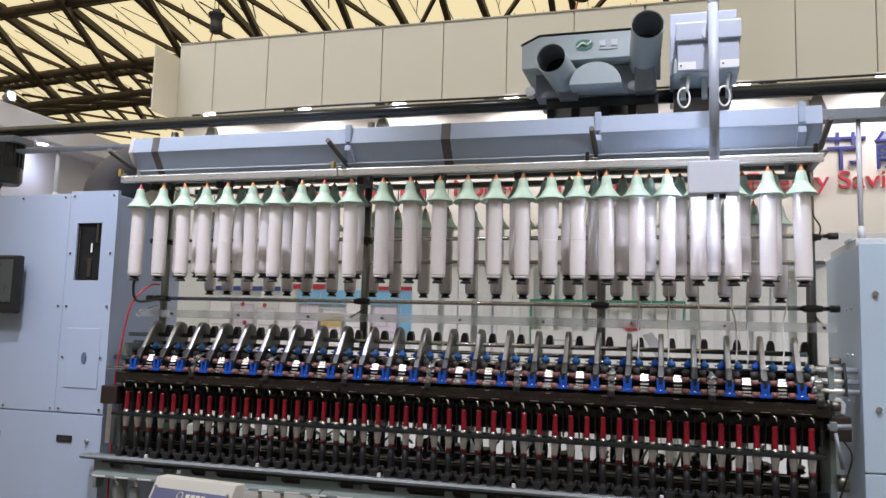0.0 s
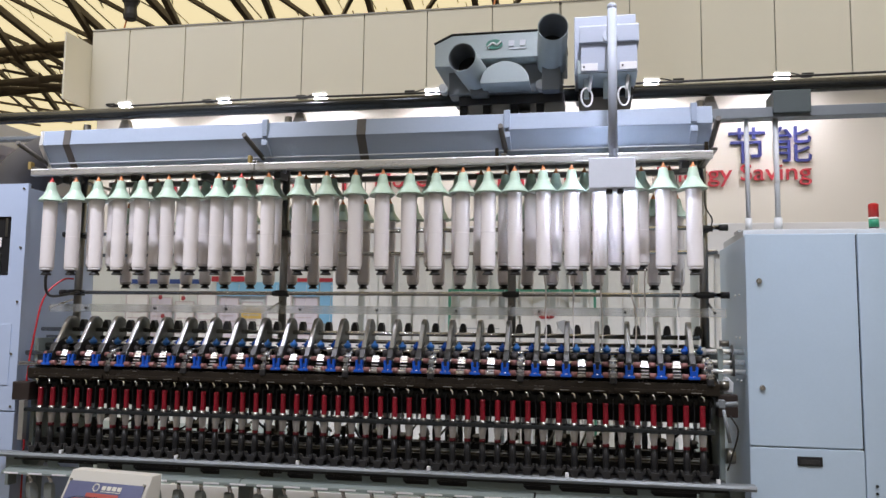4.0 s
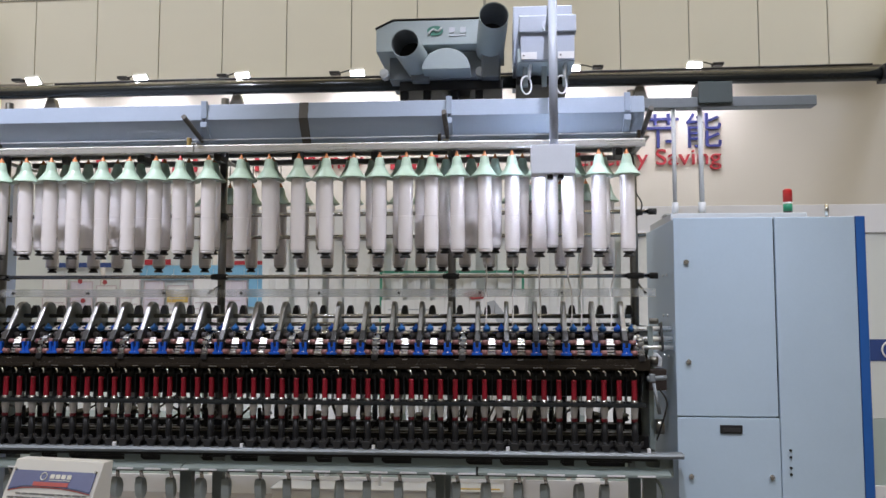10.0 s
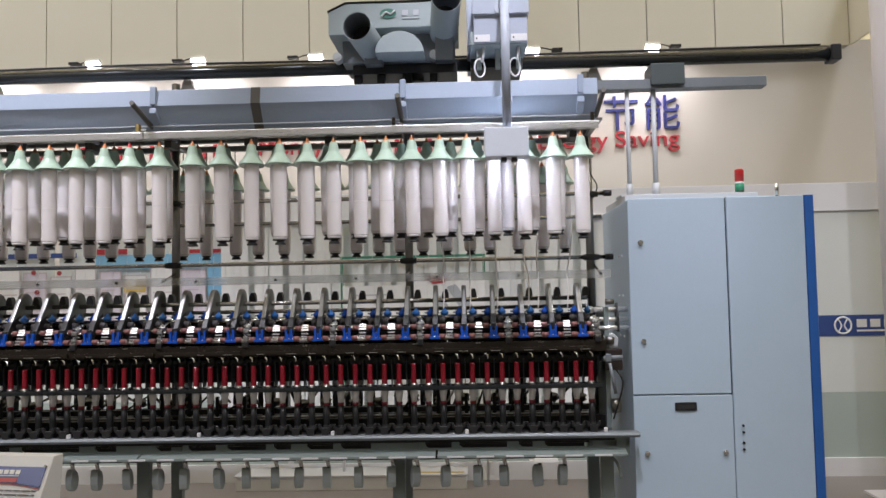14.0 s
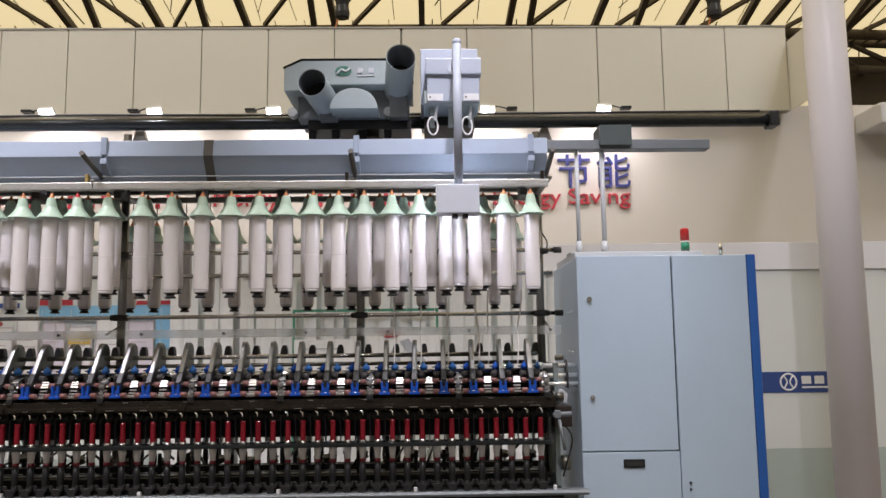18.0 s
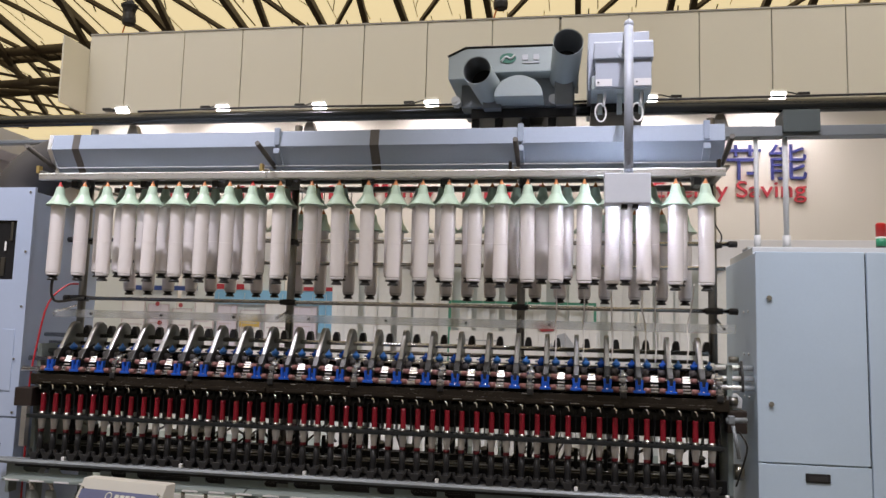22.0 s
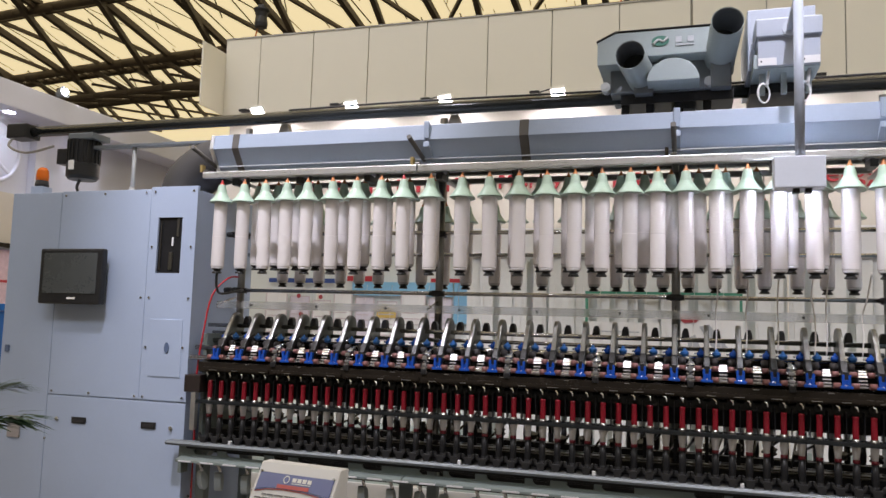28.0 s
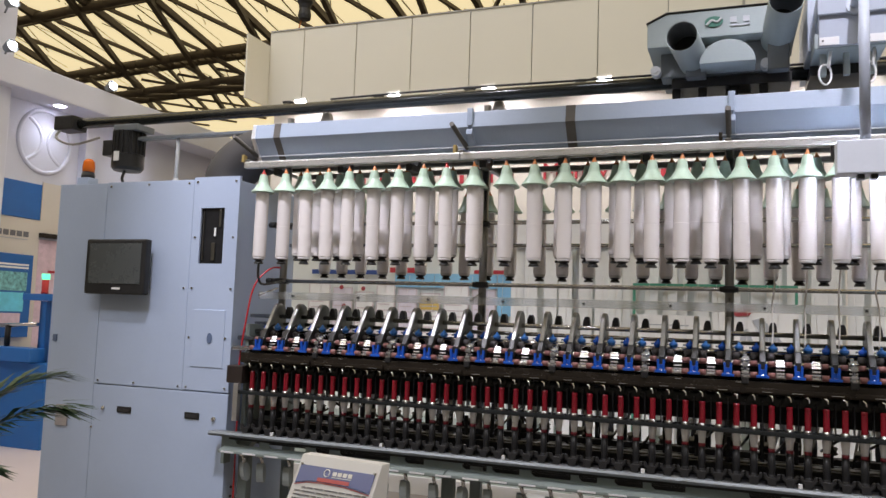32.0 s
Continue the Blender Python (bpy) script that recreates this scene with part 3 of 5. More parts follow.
poster(-2.06, -1.12, 1.78, 1.90, CYAN_PRINT, "light blue printed board above the notices", 0, None, YP - 0.012)
poster(-1.11, -0.92, 1.55, 1.90, CYAN_PRINT, "light blue printed board beside the notices", 0, None, YP - 0.012)
for a, c, z0, z1 in ((-1.32, -0.93, 1.903, 1.935), (-2.11, -1.79, 1.905, 1.95)):
    poster(a, c, z0, z1, SIGN_RED, "narrow red printed banner strip", 0, None, YP - 0.02)
poster(-2.90, -2.22, 1.885, 1.925, BLUE_PRINT, "narrow dark blue banner strip", 0, None, YP - 0.02)
for i, (a, c, tone) in enumerate(((-2.92, -2.70, 0), (-2.67, -2.47, 1), (-2.44, -2.26, 0), (-2.23, -2.05, 0), (-2.02, -1.84, 1), (-1.81, -1.62, 0), (-1.59, -1.36, 0), (-1.33, -1.12, 1))):
    poster(a, c, 1.24 - 0.03 * (i % 2), 1.80 - 0.035 * (i % 3), LILAC_PAPER if tone else PAPER, "white notice sheet with a thin frame and grey print", 7, None, YP - 0.02 - 0.004 * (i % 2))
for dx, dz in ((-2.58, 1.765), (-2.36, 1.757), (-2.55, 1.60)):
    solid("sticker", lathe(B(), [(0.020, 0), (0.020, 0.003)], 18, Matrix.Translation((dx, YP - 0.032, dz)) @ flat), MARK_RED, "small round red sticker on a notice", "sticker")
poster(-1.81, -1.63, 1.585, 1.665, YELLOW, "yellow label card on the notice board", 2, None, YP - 0.03)
poster(0.62, 1.2, 1.32, 1.66, PAPER, "white poster with a red and dark triangle", 0, None, YP - 0.2)
tri = thing("poster_mark", "dull red triangle over dark grey slopes on a poster", "poster")
part("triangle", prism(B(), [(0.72, 1.655), (0.90, 1.655), (0.87, 1.612), (0.78, 1.605)], YP - 0.210, YP - 0.206, "y"), MARK_RED, tri)
part("slope", prism(B(), [(1.0, 1.40), (1.1, 1.42), (0.96, 1.60), (0.89, 1.58)], YP - 0.210, YP - 0.206, "y"), PALE_INK, tri, "grey printed slope")
part("slope", prism(B(), [(0.80, 1.40), (0.9, 1.42), (0.86, 1.52), (0.82, 1.50)], YP - 0.210, YP - 0.206, "y"), PALE_INK, tri, "grey printed slope")
poster(0.05, 0.6, 1.35, 1.60, PAPER, "pale notice with grey title", 3, None, YP - 0.2)
gf = thing("green_frame", "thin dark green rectangular frame behind the machine", "frame", at=(0, YP - 0.16, 0))
for x0 in (0.03, 1.18):
    part("leg", box(B(), x0, x0 + 0.02, -0.01, 0.01, 0.0, 0.70), ALU, gf)
for x0, x1, z0, z1 in ((0.03, 0.05, 0.70, 1.84), (1.18, 1.20, 0.70, 1.84), (0.05, 1.18, 1.82, 1.84)):
    part("bar_frame", box(B(), x0, x1, -0.01, 0.01, z0, z1), GREEN_LINE, gf)

# low white step at the foot of the partition
pl = thing("plinth", "low white step with a yellow edge beside the partition", "plinth")
part("body", box(B(), -0.80, 1.02, 2.46, 2.745, 0.004, 0.105, 0.006), BOOTH_WHITE, pl)
part("top", box(B(), -0.81, 1.03, 2.45, 2.745, 0.107, 0.122, 0.004), BOARD, pl)
part("edge_strip", box(B(), 0.45, 1.0, 2.50, 2.53, 0.1225, 0.128, 0.002), YELLOW, pl, "yellow edge strip")

# ---- white round column and the stand to its right ----
col = thing("column", "white painted round steel column", "column", kind="structure", at=(4.20, 2.0, 0))
b = B()
rod(b, (0, 0, 0), (0, 0, 7.5), 0.15, 32)
part("shaft", b, COLUMN, col)
part("foot", box(B(), -0.25, 0.25, -0.25, 0.25, 0, 0.02), COLUMN, col)
b = B()
box(b, 6.36, 11, 4.95, 6.4, 4.03, 4.27, 0.02)
box(b, 7.21, 11, 5.52, 5.66, 0, 4.03)
solid("wall_right", b, BOOTH_WHITE, "white neighbouring stand with a thick cornice", "wall", kind="structure")

# ---- left neighbouring stand ----
XL = -7.2
lb = thing("wall_left_stand", "white stand wall with a cornice and a raised ring emblem", "wall", kind="structure")
part("back", box(B(), XL - 0.3, XL, 2.43, 8.1, 0, 3.95), LAVENDER, lb)
part("cornice", box(B(), XL - 0.3, XL + 0.45, 1.7, 8.1, 3.93, 4.24, 0.02), LAVENDER, lb)
part("pier", box(B(), XL - 0.3, XL + 0.3, 1.75, 2.75, 0, 6.5, 0.01), LAVENDER, lb)
part("pilaster", box(B(), XL + 0.0, XL + 0.12, 4.05, 4.22, 0, 3.95, 0.01), LAVENDER, lb)
em = B()
EY, EZ = 3.52, 3.50
side_on = Matrix.Translation((XL + 0.002, EY, EZ)) @ Euler((0, radians(90), 0)).to_matrix().to_4x4()
ring(em, 0.385, 0.030, side_on @ Matrix.Diagonal((1, 1, 0.35, 1)), 44, 8)
for s in (-1, 1):
    sweep(em, [(XL - 0.017, EY + s * 0.27, EZ + 0.27), (XL - 0.017, EY + s * 0.11, EZ + 0.16), (XL - 0.017, EY + s * 0.045, EZ), (XL - 0.017, EY + s * 0.11, EZ - 0.16), (XL - 0.017, EY + s * 0.27, EZ - 0.27)], 0.030, 8)
part("emblem", em, LAVENDER, lb, "white raised emblem of two arcs in a ring")
for dy in (3.5, 4.9):
    b = B()
    rod(b, (XL + 0.22, dy, 3.945), (XL + 0.22, dy, 3.93), 0.07, 14)
    part("downlight", b, LAMP_GLOW, lb, "round recessed downlight, lit")
    lamp("downlight_beam", "SPOT", (XL + 0.22, dy, 3.90), (XL + 0.05, dy, 2.0), 10, COOL, 0.05, 100, 0.7)
part("blue_board", box(B(), XL + 0.004, XL + 0.03, 2.76, 3.51, 2.53, 2.96), MACHINE_BLUE, lb, "dark blue printed board")
part("beige_board", box(B(), XL + 0.004, XL + 0.02, 2.76, 3.53, 1.0, 2.525), WALL_LOW, lb, "beige panel with grey print")
part("cream_panel", box(B(), XL + 0.004, XL + 0.012, 3.535, 3.98, 2.38, 3.0), WALL_LOW, lb)
part("shelf", box(B(), XL + 0.004, XL + 0.10, 3.52, 3.95, 2.32, 2.375, 0.004), BROWN, lb, "dark narrow shelf")
part("pink_board", box(B(), XL + 0.004, XL + 0.012, 3.54, 4.0, 1.0, 2.30), PINK, lb, "pale pink printed board")
part("red_line", box(B(), XL + 0.013, XL + 0.016, 3.70, 3.98, 1.90, 1.93), SIGN_RED, lb)
for i in range(6):
    part("bar", box(B(), XL + 0.022, XL + 0.026, 2.84 + i * 0.092, 2.91 + i * 0.092, 2.305, 2.37), INK, lb)
part("bar", box(B(), XL + 0.022, XL + 0.026, 2.84, 3.36, 2.27, 2.28), PALE_INK, lb)
part("screen_board", box(B(), XL + 0.022, XL + 0.10, 2.77, 3.40, 1.12, 2.09, 0.004), MACHINE_BLUE, lb, "blue display board")
part("picture", box(B(), XL + 0.101, XL + 0.104, 2.80, 3.33, 1.66, 1.88), SCREEN_PRINT, lb, "dark screen picture with bright specks")
part("picture", box(B(), XL + 0.101, XL + 0.104, 2.80, 3.30, 1.42, 1.64), MACHINE_LIGHT, lb, "cyan picture")
part("picture", box(B(), XL + 0.101, XL + 0.104, 2.80, 3.27, 1.24, 1.40), PINK, lb, "pink flower picture")
for bz in (1.965, 1.93):
    part("bar", box(B(), XL + 0.101, XL + 0.104, 2.82, 3.34, bz - 0.01, bz + 0.012), PAPER, lb)
# spots on the left stand
for (lx, ly, lz) in ((-6.7, 2.56, 4.35), (-6.7, 2.53, 4.85), (-6.7, 4.06, 4.33)):
    s = thing("stand_spotlight", "glaring white spotlight on the neighbouring stand", "spotlight", "spotlights of the neighbouring stand", at=(lx, ly, lz))
    b = B()
    bmesh.ops.create_uvsphere(b, u_segments=12, v_segments=8, radius=0.034)
    part("bulb", b, LAMP_GLOW, s)
    part("shade", lathe(B(), [(0.030, -0.13), (0.042, -0.12), (0.078, -0.015), (0.072, -0.012), (0.036, -0.03)], 18, Matrix.Rotation(radians(75), 4, "Y")), STRIP, s, "grey lamp hood")
    b = B()
    rod(b, (-0.08, 0.0, -0.02), (-0.16, 0.02, -0.12), 0.012, 8)
    part("bracket", b, STRIP, s)
# blue machine on the left stand
bmch = thing("blue_machine", "dark blue metal machine on the neighbouring stand", "machine", at=(-5.98, 2.65, 0))
part("base_cabinet", box(B(), -1.15, 0.0, 0.0, 0.75, 0.0, 0.90, 0.012), MACHINE_BLUE, bmch)
part("tray", box(B(), -1.12, -0.12, -0.10, 0.10, 0.905, 1.05, 0.01), MACHINE_BLUE, bmch)
for x0 in (-0.18, -0.06):
    part("upright", box(B(), x0 - 0.03, x0 + 0.03, 0.10, 0.16, 0.90, 1.55, 0.006), MACHINE_BLUE, bmch)
part("rear_upright", box(B(), -0.46, -0.40, 0.3, 0.36, 0.90, 1.55, 0.006), MACHINE_BLUE, bmch)
part("top_beam", box(B(), -0.46, 0.0, 0.06, 0.36, 1.552, 1.625, 0.008), MACHINE_BLUE, bmch)
part("back_plate", box(B(), -0.40, -0.03, 0.33, 0.36, 0.90, 1.55), BLACK_METAL, bmch)
b = B()
rod(b, (-0.75, 0.05, 1.27), (-0.2, 0.05, 1.30), 0.022, 10)
part("shaft", b, STEEL, bmch)
b = B()
rod(b, (-0.62, 0.05, 1.05), (-0.62, 0.05, 1.28), 0.03, 10)
part("spindle_head", b, BLACK_METAL, bmch, "black spindle head")
sl = thing("signal_lamp", "small signal lamp with a lit green lens", "signal lamp", at=(-6.28, 2.85, 1.625))
part("red_lens", lathe(B(), [(0.035, 0.0), (0.04, 0.02), (0.035, 0.03), (0.035, 0.155)], 14), RED, sl)
part("green_lens", box(B(), -0.032, 0.032, -0.032, 0.032, 0.157, 0.222, 0.010), GREEN_GLOW, sl, "lit green lens")
solid("far_stand", box(B(), -10.5, -7.9, 7.2, 7.4, 0, 2.6), PINK, "pink lit wall of a far stand", "wall", kind="structure")

# ---- spinning machine: frame ----
XA, XB = -1.80, 1.80
PITCH = 0.07
fr = thing("spinning_frame", "long ring spinning frame with dark beams and steel rollers", "spinning machine")
part("ring_rail", box(B(), -1.70, 1.69, -0.052, 0.035, 1.078, 1.098, 0.004), BLACK_GLOSS, fr, "glossy black ring rail")
part("spindle_rail", box(B(), -1.74, 1.74, -0.05, 0.07, 0.835, 0.872, 0.004), BLACK_METAL, fr, "black spindle rail")
part("inner_beam", box(B(), -1.74, 1.74, 0.09, 0.13, 0.80, 0.93, 0.006), BLACK_METAL, fr)
part("roller_beam", prism(B(), [(-0.015, 1.245), (0.035, 1.235), (0.13, 1.27), (0.13, 1.33), (0.02, 1.298), (-0.015, 1.298)], -1.72, 1.72, "x", 0.004), BROWN, fr, "dark bronze roller beam")
part("suction_tube", box(B(), -1.70, 1.70, 0.03, 0.075, 1.19, 1.234, 0.01), BLACK_GLOSS, fr, "glossy black suction tube")
for i in range(8):
    part("clearer", box(B(), -1.68 + i * 0.42, -1.68 + i * 0.42 + 0.40, -0.035, -0.018, 1.252, 1.272, 0.004), BROWN, fr)
for (ry, rz, rr) in ((0.015, 1.318, 0.0135), (0.062, 1.372, 0.0135), (0.125, 1.412, 0.0135), (0.17, 1.497, 0.011), (0.215, 1.455, 0.010)):
    b = B()
    rod(b, (-1.79, ry, rz), (1.66, ry, rz), rr, 14)
    part("roller", b, STEEL, fr, "polished fluted steel roller")
for s in (-1.735, 1.735):
    part("end_plate", box(B(), s - 0.012, s + 0.012, 0.06, 0.62, 0.80, 1.45, 0.004), RAIL_PAINT, fr)
# creel: uprights, rails, rods
for ux in (-1.666, -0.45, 0.771, 1.70):
    b = B()
    rod(b, (ux, 0.285, 0.80), (ux, 0.285, 2.66), 0.021, 14)
    part("upright", b, PIPE, fr, "dull steel upright")
    for zz in (1.70, 2.02):
        b = box(B(), ux - 0.028, ux + 0.026, 0.238, 0.315, zz - 0.016, zz + 0.016, 0.005)
        rod(b, (ux - 0.042, 0.25, zz), (ux + 0.04, 0.25, zz), 0.0145, 10)
        part("clamp", b, BLACK, fr, "black clamp")
for (ry, rz) in ((0.25, 1.70), (0.25, 1.715 + 0.31), (0.45, 1.925)):
    b = B()
    rod(b, (-1.73, ry, rz), (1.79, ry, rz), 0.0105, 12)
    part("guide_rod", b, STEEL, fr, "polished guide rod")
for s in (-1.73, 1.79):
    for rz in (1.70, 2.025):
        b = B()
        rod(b, (s - 0.02, 0.25, rz), (s + 0.02, 0.25, rz), 0.016, 10)
        part("rod_cap", b, BLACK, fr)
part("guide_strip", box(B(), -1.70, 1.77, 0.098, 0.106, 1.592, 1.632, 0.002), ACRYLIC, fr, "clear acrylic guide strip")
for i in range(9):
    b = B()
    rod(b, (-1.48 + i * 0.40, 0.09, 1.612), (-1.48 + i * 0.40, 0.112, 1.612), 0.006, 8)
    part("strip_bolt", b, BLACK, fr)
for sx in (-1.70, -0.45, 0.771, 1.72):
    b = B()
    rod(b, (sx, 0.10, 1.612), (sx, 0.285, 1.66), 0.006, 8)
    part("strip_arm", b, STEEL, fr)
part("front_creel_rail", box(B(), -1.68, -0.452, -0.135, -0.105, 2.286, 2.320, 0.003), BRIGHT, fr, "bright aluminium creel rail")
part("front_creel_rail", box(B(), -0.446, 1.695, -0.135, -0.105, 2.286, 2.320, 0.003), BRIGHT, fr, "bright aluminium creel rail")
for (ry, rz) in ((0.15, 2.335), (0.55, 2.343)):
    part("creel_rail", box(B(), -1.68, 1.695, ry - 0.015, ry + 0.015, rz, rz + 0.03, 0.003), PIPE, fr)
part("back_creel_rail", box(B(), -1.68, 1.695, 0.335, 0.365, 2.352, 2.38, 0.003), PIPE, fr)
for ux in (-1.666, -0.45, 0.771, 1.70):
    part("cross_arm", box(B(), ux - 0.014, ux + 0.014, -0.13, 0.62, 2.322, 2.334, 0.003), PIPE, fr, "dark steel cross arm")
    b = B()
    rod(b, (ux, 0.05, 2.345), (ux + 0.0, -0.26, 2.43), 0.012, 10)
    part("stub_arm", b, STRAP, fr, "dull dark stub arm")
    part("wedge", box(B(), ux - 0.040, ux - 0.024, -0.125, -0.095, 2.322, 2.362, 0.003), OCHRE if ux < 0 else BROWN, fr)
for i in range(9):
    bx = -1.5 + i * 0.385
    b = prism(B(), [(-0.10, 2.250), (0.0, 2.250), (0.02, 2.29), (0.02, 2.372), (-0.01, 2.385), (-0.02, 2.286), (-0.10, 2.284)], bx - 0.017, bx + 0.017, "x", 0.004)
    part("hanger_block", b, BLACK, fr, "black hanger block")
b = B()
sweep(b, [(1.70, 0.26, 2.31), (1.706, 0.25, 2.22), (1.708, 0.25, 2.13), (1.738, 0.25, 2.07), (1.735, 0.26, 2.035), (1.722, 0.27, 2.02)], 0.0035, 6)
part("cable", b, BLACK, fr, "thin black cable on the upright")
# legs and floor beams
for lx in (-1.72, -0.53, 0.72, 1.72):
    b = B()
    prism(b, [(lx - 0.03, 0.83), (lx + 0.03, 0.83), (lx + 0.03, 0.10), (lx - 0.03, 0.10)], 0.06, 0.11, "y", 0.004)
    prism(b, [(lx - 0.03, 0.83), (lx + 0.03, 0.83), (lx + 0.03, 0.10), (lx - 0.03, 0.10)], 0.50, 0.55, "y", 0.004)
    box(b, lx - 0.03, lx + 0.03, 0.0, 0.62, 0.02, 0.10, 0.004)
    part("leg", b, RAIL_PAINT, fr, "grey green painted leg")
    b = B()
    for fy in (0.06, 0.55):
        rod(b, (lx, fy, 0.0), (lx, fy, 0.03), 0.035, 12)
    part("foot", b, BLACK, fr)
    part("bracket", prism(B(), [(lx - 0.10, 0.835), (lx + 0.10, 0.835), (lx + 0.045, 0.76), (lx - 0.045, 0.76)], 0.0, 0.06, "y", 0.004), RAIL_PAINT, fr)
part("rear_beam", box(B(), -1.74, 1.74, 0.45, 0.52, 0.78, 0.90, 0.006), BLACK_METAL, fr)
part("rear_rail", box(B(), -1.70, 1.70, 0.60, 0.69, 1.070, 1.097, 0.003), BLACK, fr)
part("drive_belt_guard", box(B(), -1.70, 1.70, 0.26, 0.34, 0.80, 0.915, 0.01), BLACK_METAL, fr)
part("belt_rail", box(B(), -1.70, 1.70, 0.215, 0.25, 0.938, 0.966, 0.004), BLACK_METAL, fr)
part("back_cover", box(B(), -1.70, 1.70, 0.70, 0.72, 0.60, 0.905, 0.004), BLACK_METAL, fr, "black rear cover plate")
# black backing added to darken the depth behind spindles and rollers
part("backing_box", box(B(), -1.70, 1.70, 0.135, 0.22, 1.108, 1.30, 0.008), BLACK_METAL, fr, "black backing box behind the spindles")
part("backing_beam", box(B(), -1.70, 1.70, 0.14, 0.20, 1.32, 1.425, 0.008), BLACK_METAL, fr, "black backing beam behind the rollers")
rng = random.Random(21)
for i in range(38):
    hx = -1.64 + i * 0.088 + rng.uniform(-0.02, 0.02)
    b = B()
    if i % 2:
        rod(b, (hx, 0.13, 0.95), (hx + 0.07, 0.50, 1.05 + rng.uniform(-0.03, 0.03)), 0.006, 6)
    else:
        rod(b, (hx + 0.05, 0.13, 1.07), (hx, 0.50, 0.96 + rng.uniform(-0.03, 0.03)), 0.007, 6)
    part("linkage", b, BLACK_METAL, fr, "thin black linkage rod")
for i in range(24):
    hx = -1.61 + i * 0.14
    b = lathe(B(), [(0.026, -0.014), (0.030, -0.011), (0.024, -0.007), (0.024, 0.007), (0.030, 0.011), (0.026, 0.014)], 16, Matrix.Translation((hx + rng.uniform(-0.02, 0.02), 0.235, 0.995 + rng.uniform(-0.012, 0.012))) @ Matrix.Rotation(radians(12), 4, "X"))
    part("tape_pulley", b, DARK_GREY, fr, "dark tape pulley")
    part("pulley_arm", box(B(), hx - 0.008, hx + 0.010, 0.20, 0.215, 0.93, 1.03 if i % 3 else 1.10, 0.003), BLACK_METAL, fr)
# short chrome strips drawn as glints along the roller beam
for i in range(24):
    tx = -1.61 + i * 0.14 + rng.uniform(-0.02, 0.02)
    part("glint_strip", box(B(), tx - rng.uniform(0.012, 0.03), tx + rng.uniform(0.012, 0.03), -0.0365, -0.0352, 1.256, 1.2585), CHROME, fr, "thin chrome strip for a glint")
    if i % 2:
        part("glint_strip", box(B(), tx + 0.05, tx + 0.075, -0.017, -0.0155, 1.291, 1.2935), CHROME, fr, "thin chrome strip for a glint")
part("roller_bracket", prism(B(), [(0.05, 1.33), (0.12, 1.33), (0.13, 1.46), (0.09, 1.47), (0.06, 1.40)], 1.786, 1.796, "x", 0.002), BLACK, fr)
# end gear at the right: shafts, lever, plate
part("gear_plate", box(B(), 1.715, 1.80, 0.02, 0.10, 1.15, 1.25, 0.006), PLATE, fr, "brown gear plate")
b = B()
rod(b, (1.70, -0.03, 1.21), (1.79, -0.03, 1.215), 0.012, 10)
box(b, 1.708, 1.736, -0.045, -0.015, 1.195, 1.232, 0.005)
rod(b, (1.728, -0.04, 1.19), (1.75, -0.05, 1.05), 0.008, 10)
part("lever", b, STRIP, fr, "steel lever handle")
for gx, gz, gr in ((1.745, 1.29, 0.020), (1.765, 0.98, 0.035), (1.75, 1.475, 0.014)):
    b = B()
    rod(b, (gx - 0.02, 0.05, gz), (gx + 0.02, 0.05, gz), gr, 16)
    part("gear", b, PIPE, fr)
part("gear_housing", prism(B(), [(1.705, 1.255), (1.785, 1.255), (1.79, 1.30), (1.765, 1.325), (1.715, 1.31)], 0.06, 0.12, "y", 0.006), POST_PAINT, fr, "grey gear housing")
for rz, ry in ((1.437, 0.10), (1.389, 0.085), (1.349, 0.07)):
    b = B()
    rod(b, (1.665, ry, rz), (1.842, ry, rz), 0.0125, 16)
    rod(b, (1.655, ry, rz), (1.675, ry, rz), 0.018, 16)
    part("roller_end", b, BRIGHT, fr, "bright ground roller end")
b = B()
sweep(b, [(1.76, 0.0, 1.16), (1.79, -0.02, 1.10), (1.77, 0.0, 1.0), (1.75, 0.03, 0.92)], 0.004, 6)
part("hose", b, BLACK, fr)
part("gear_plate", box(B(), -1.80, -1.70, -0.02, 0.10, 1.13, 1.225, 0.006), PLATE, fr, "brown gear plate")
part("side_post", box(B(), -1.745, -1.715, -0.03, 0.0, 0.93, 1.13, 0.003), ALU, fr)

# ---- front rail with its lip ----
rail = thing("front_rail", "grey green front rail with an aluminium top strip", "rail", at=(0, 0, 0))
part("top_strip", prism(B(), [(-0.068, 0.850), (-0.008, 0.850), (-0.008, 0.873), (-0.068, 0.873), (-0.075, 0.862)], -1.86, 1.853, "x", 0.002), STRIP, rail, "grey anodised strip")
web = B()
box(web, -1.78, 1.81, -0.030, -0.022, 0.796, 0.805)
box(web, -1.78, 1.81, -0.030, -0.022, 0.841, 0.8495)
xw = -1.78
for o0, o1 in ((-1.70, -1.56), (-1.50, -1.28), (-1.22, -1.14), (-1.08, -0.80), (-0.72, -0.62), (-0.42, -0.30), (-0.27, -0.14), (-0.08, 0.10), (0.14, 0.22), (0.30, 0.42), (0.46, 0.60), (0.86, 0.98), (1.02, 1.24), (1.30, 1.36), (1.42, 1.64), (1.69, 1.75)):
    prism(web, [(xw, 0.8052), (o0 + 0.012, 0.8052), (o0 - 0.004, 0.818), (o0 - 0.004, 0.8408), (xw, 0.8408)], -0.030, -0.022, "y")
    xw = o1
box(web, xw, 1.81, -0.030, -0.022, 0.8052, 0.8408)
part("web", web, RAIL_PAINT, rail, "grey green web plate with slots")
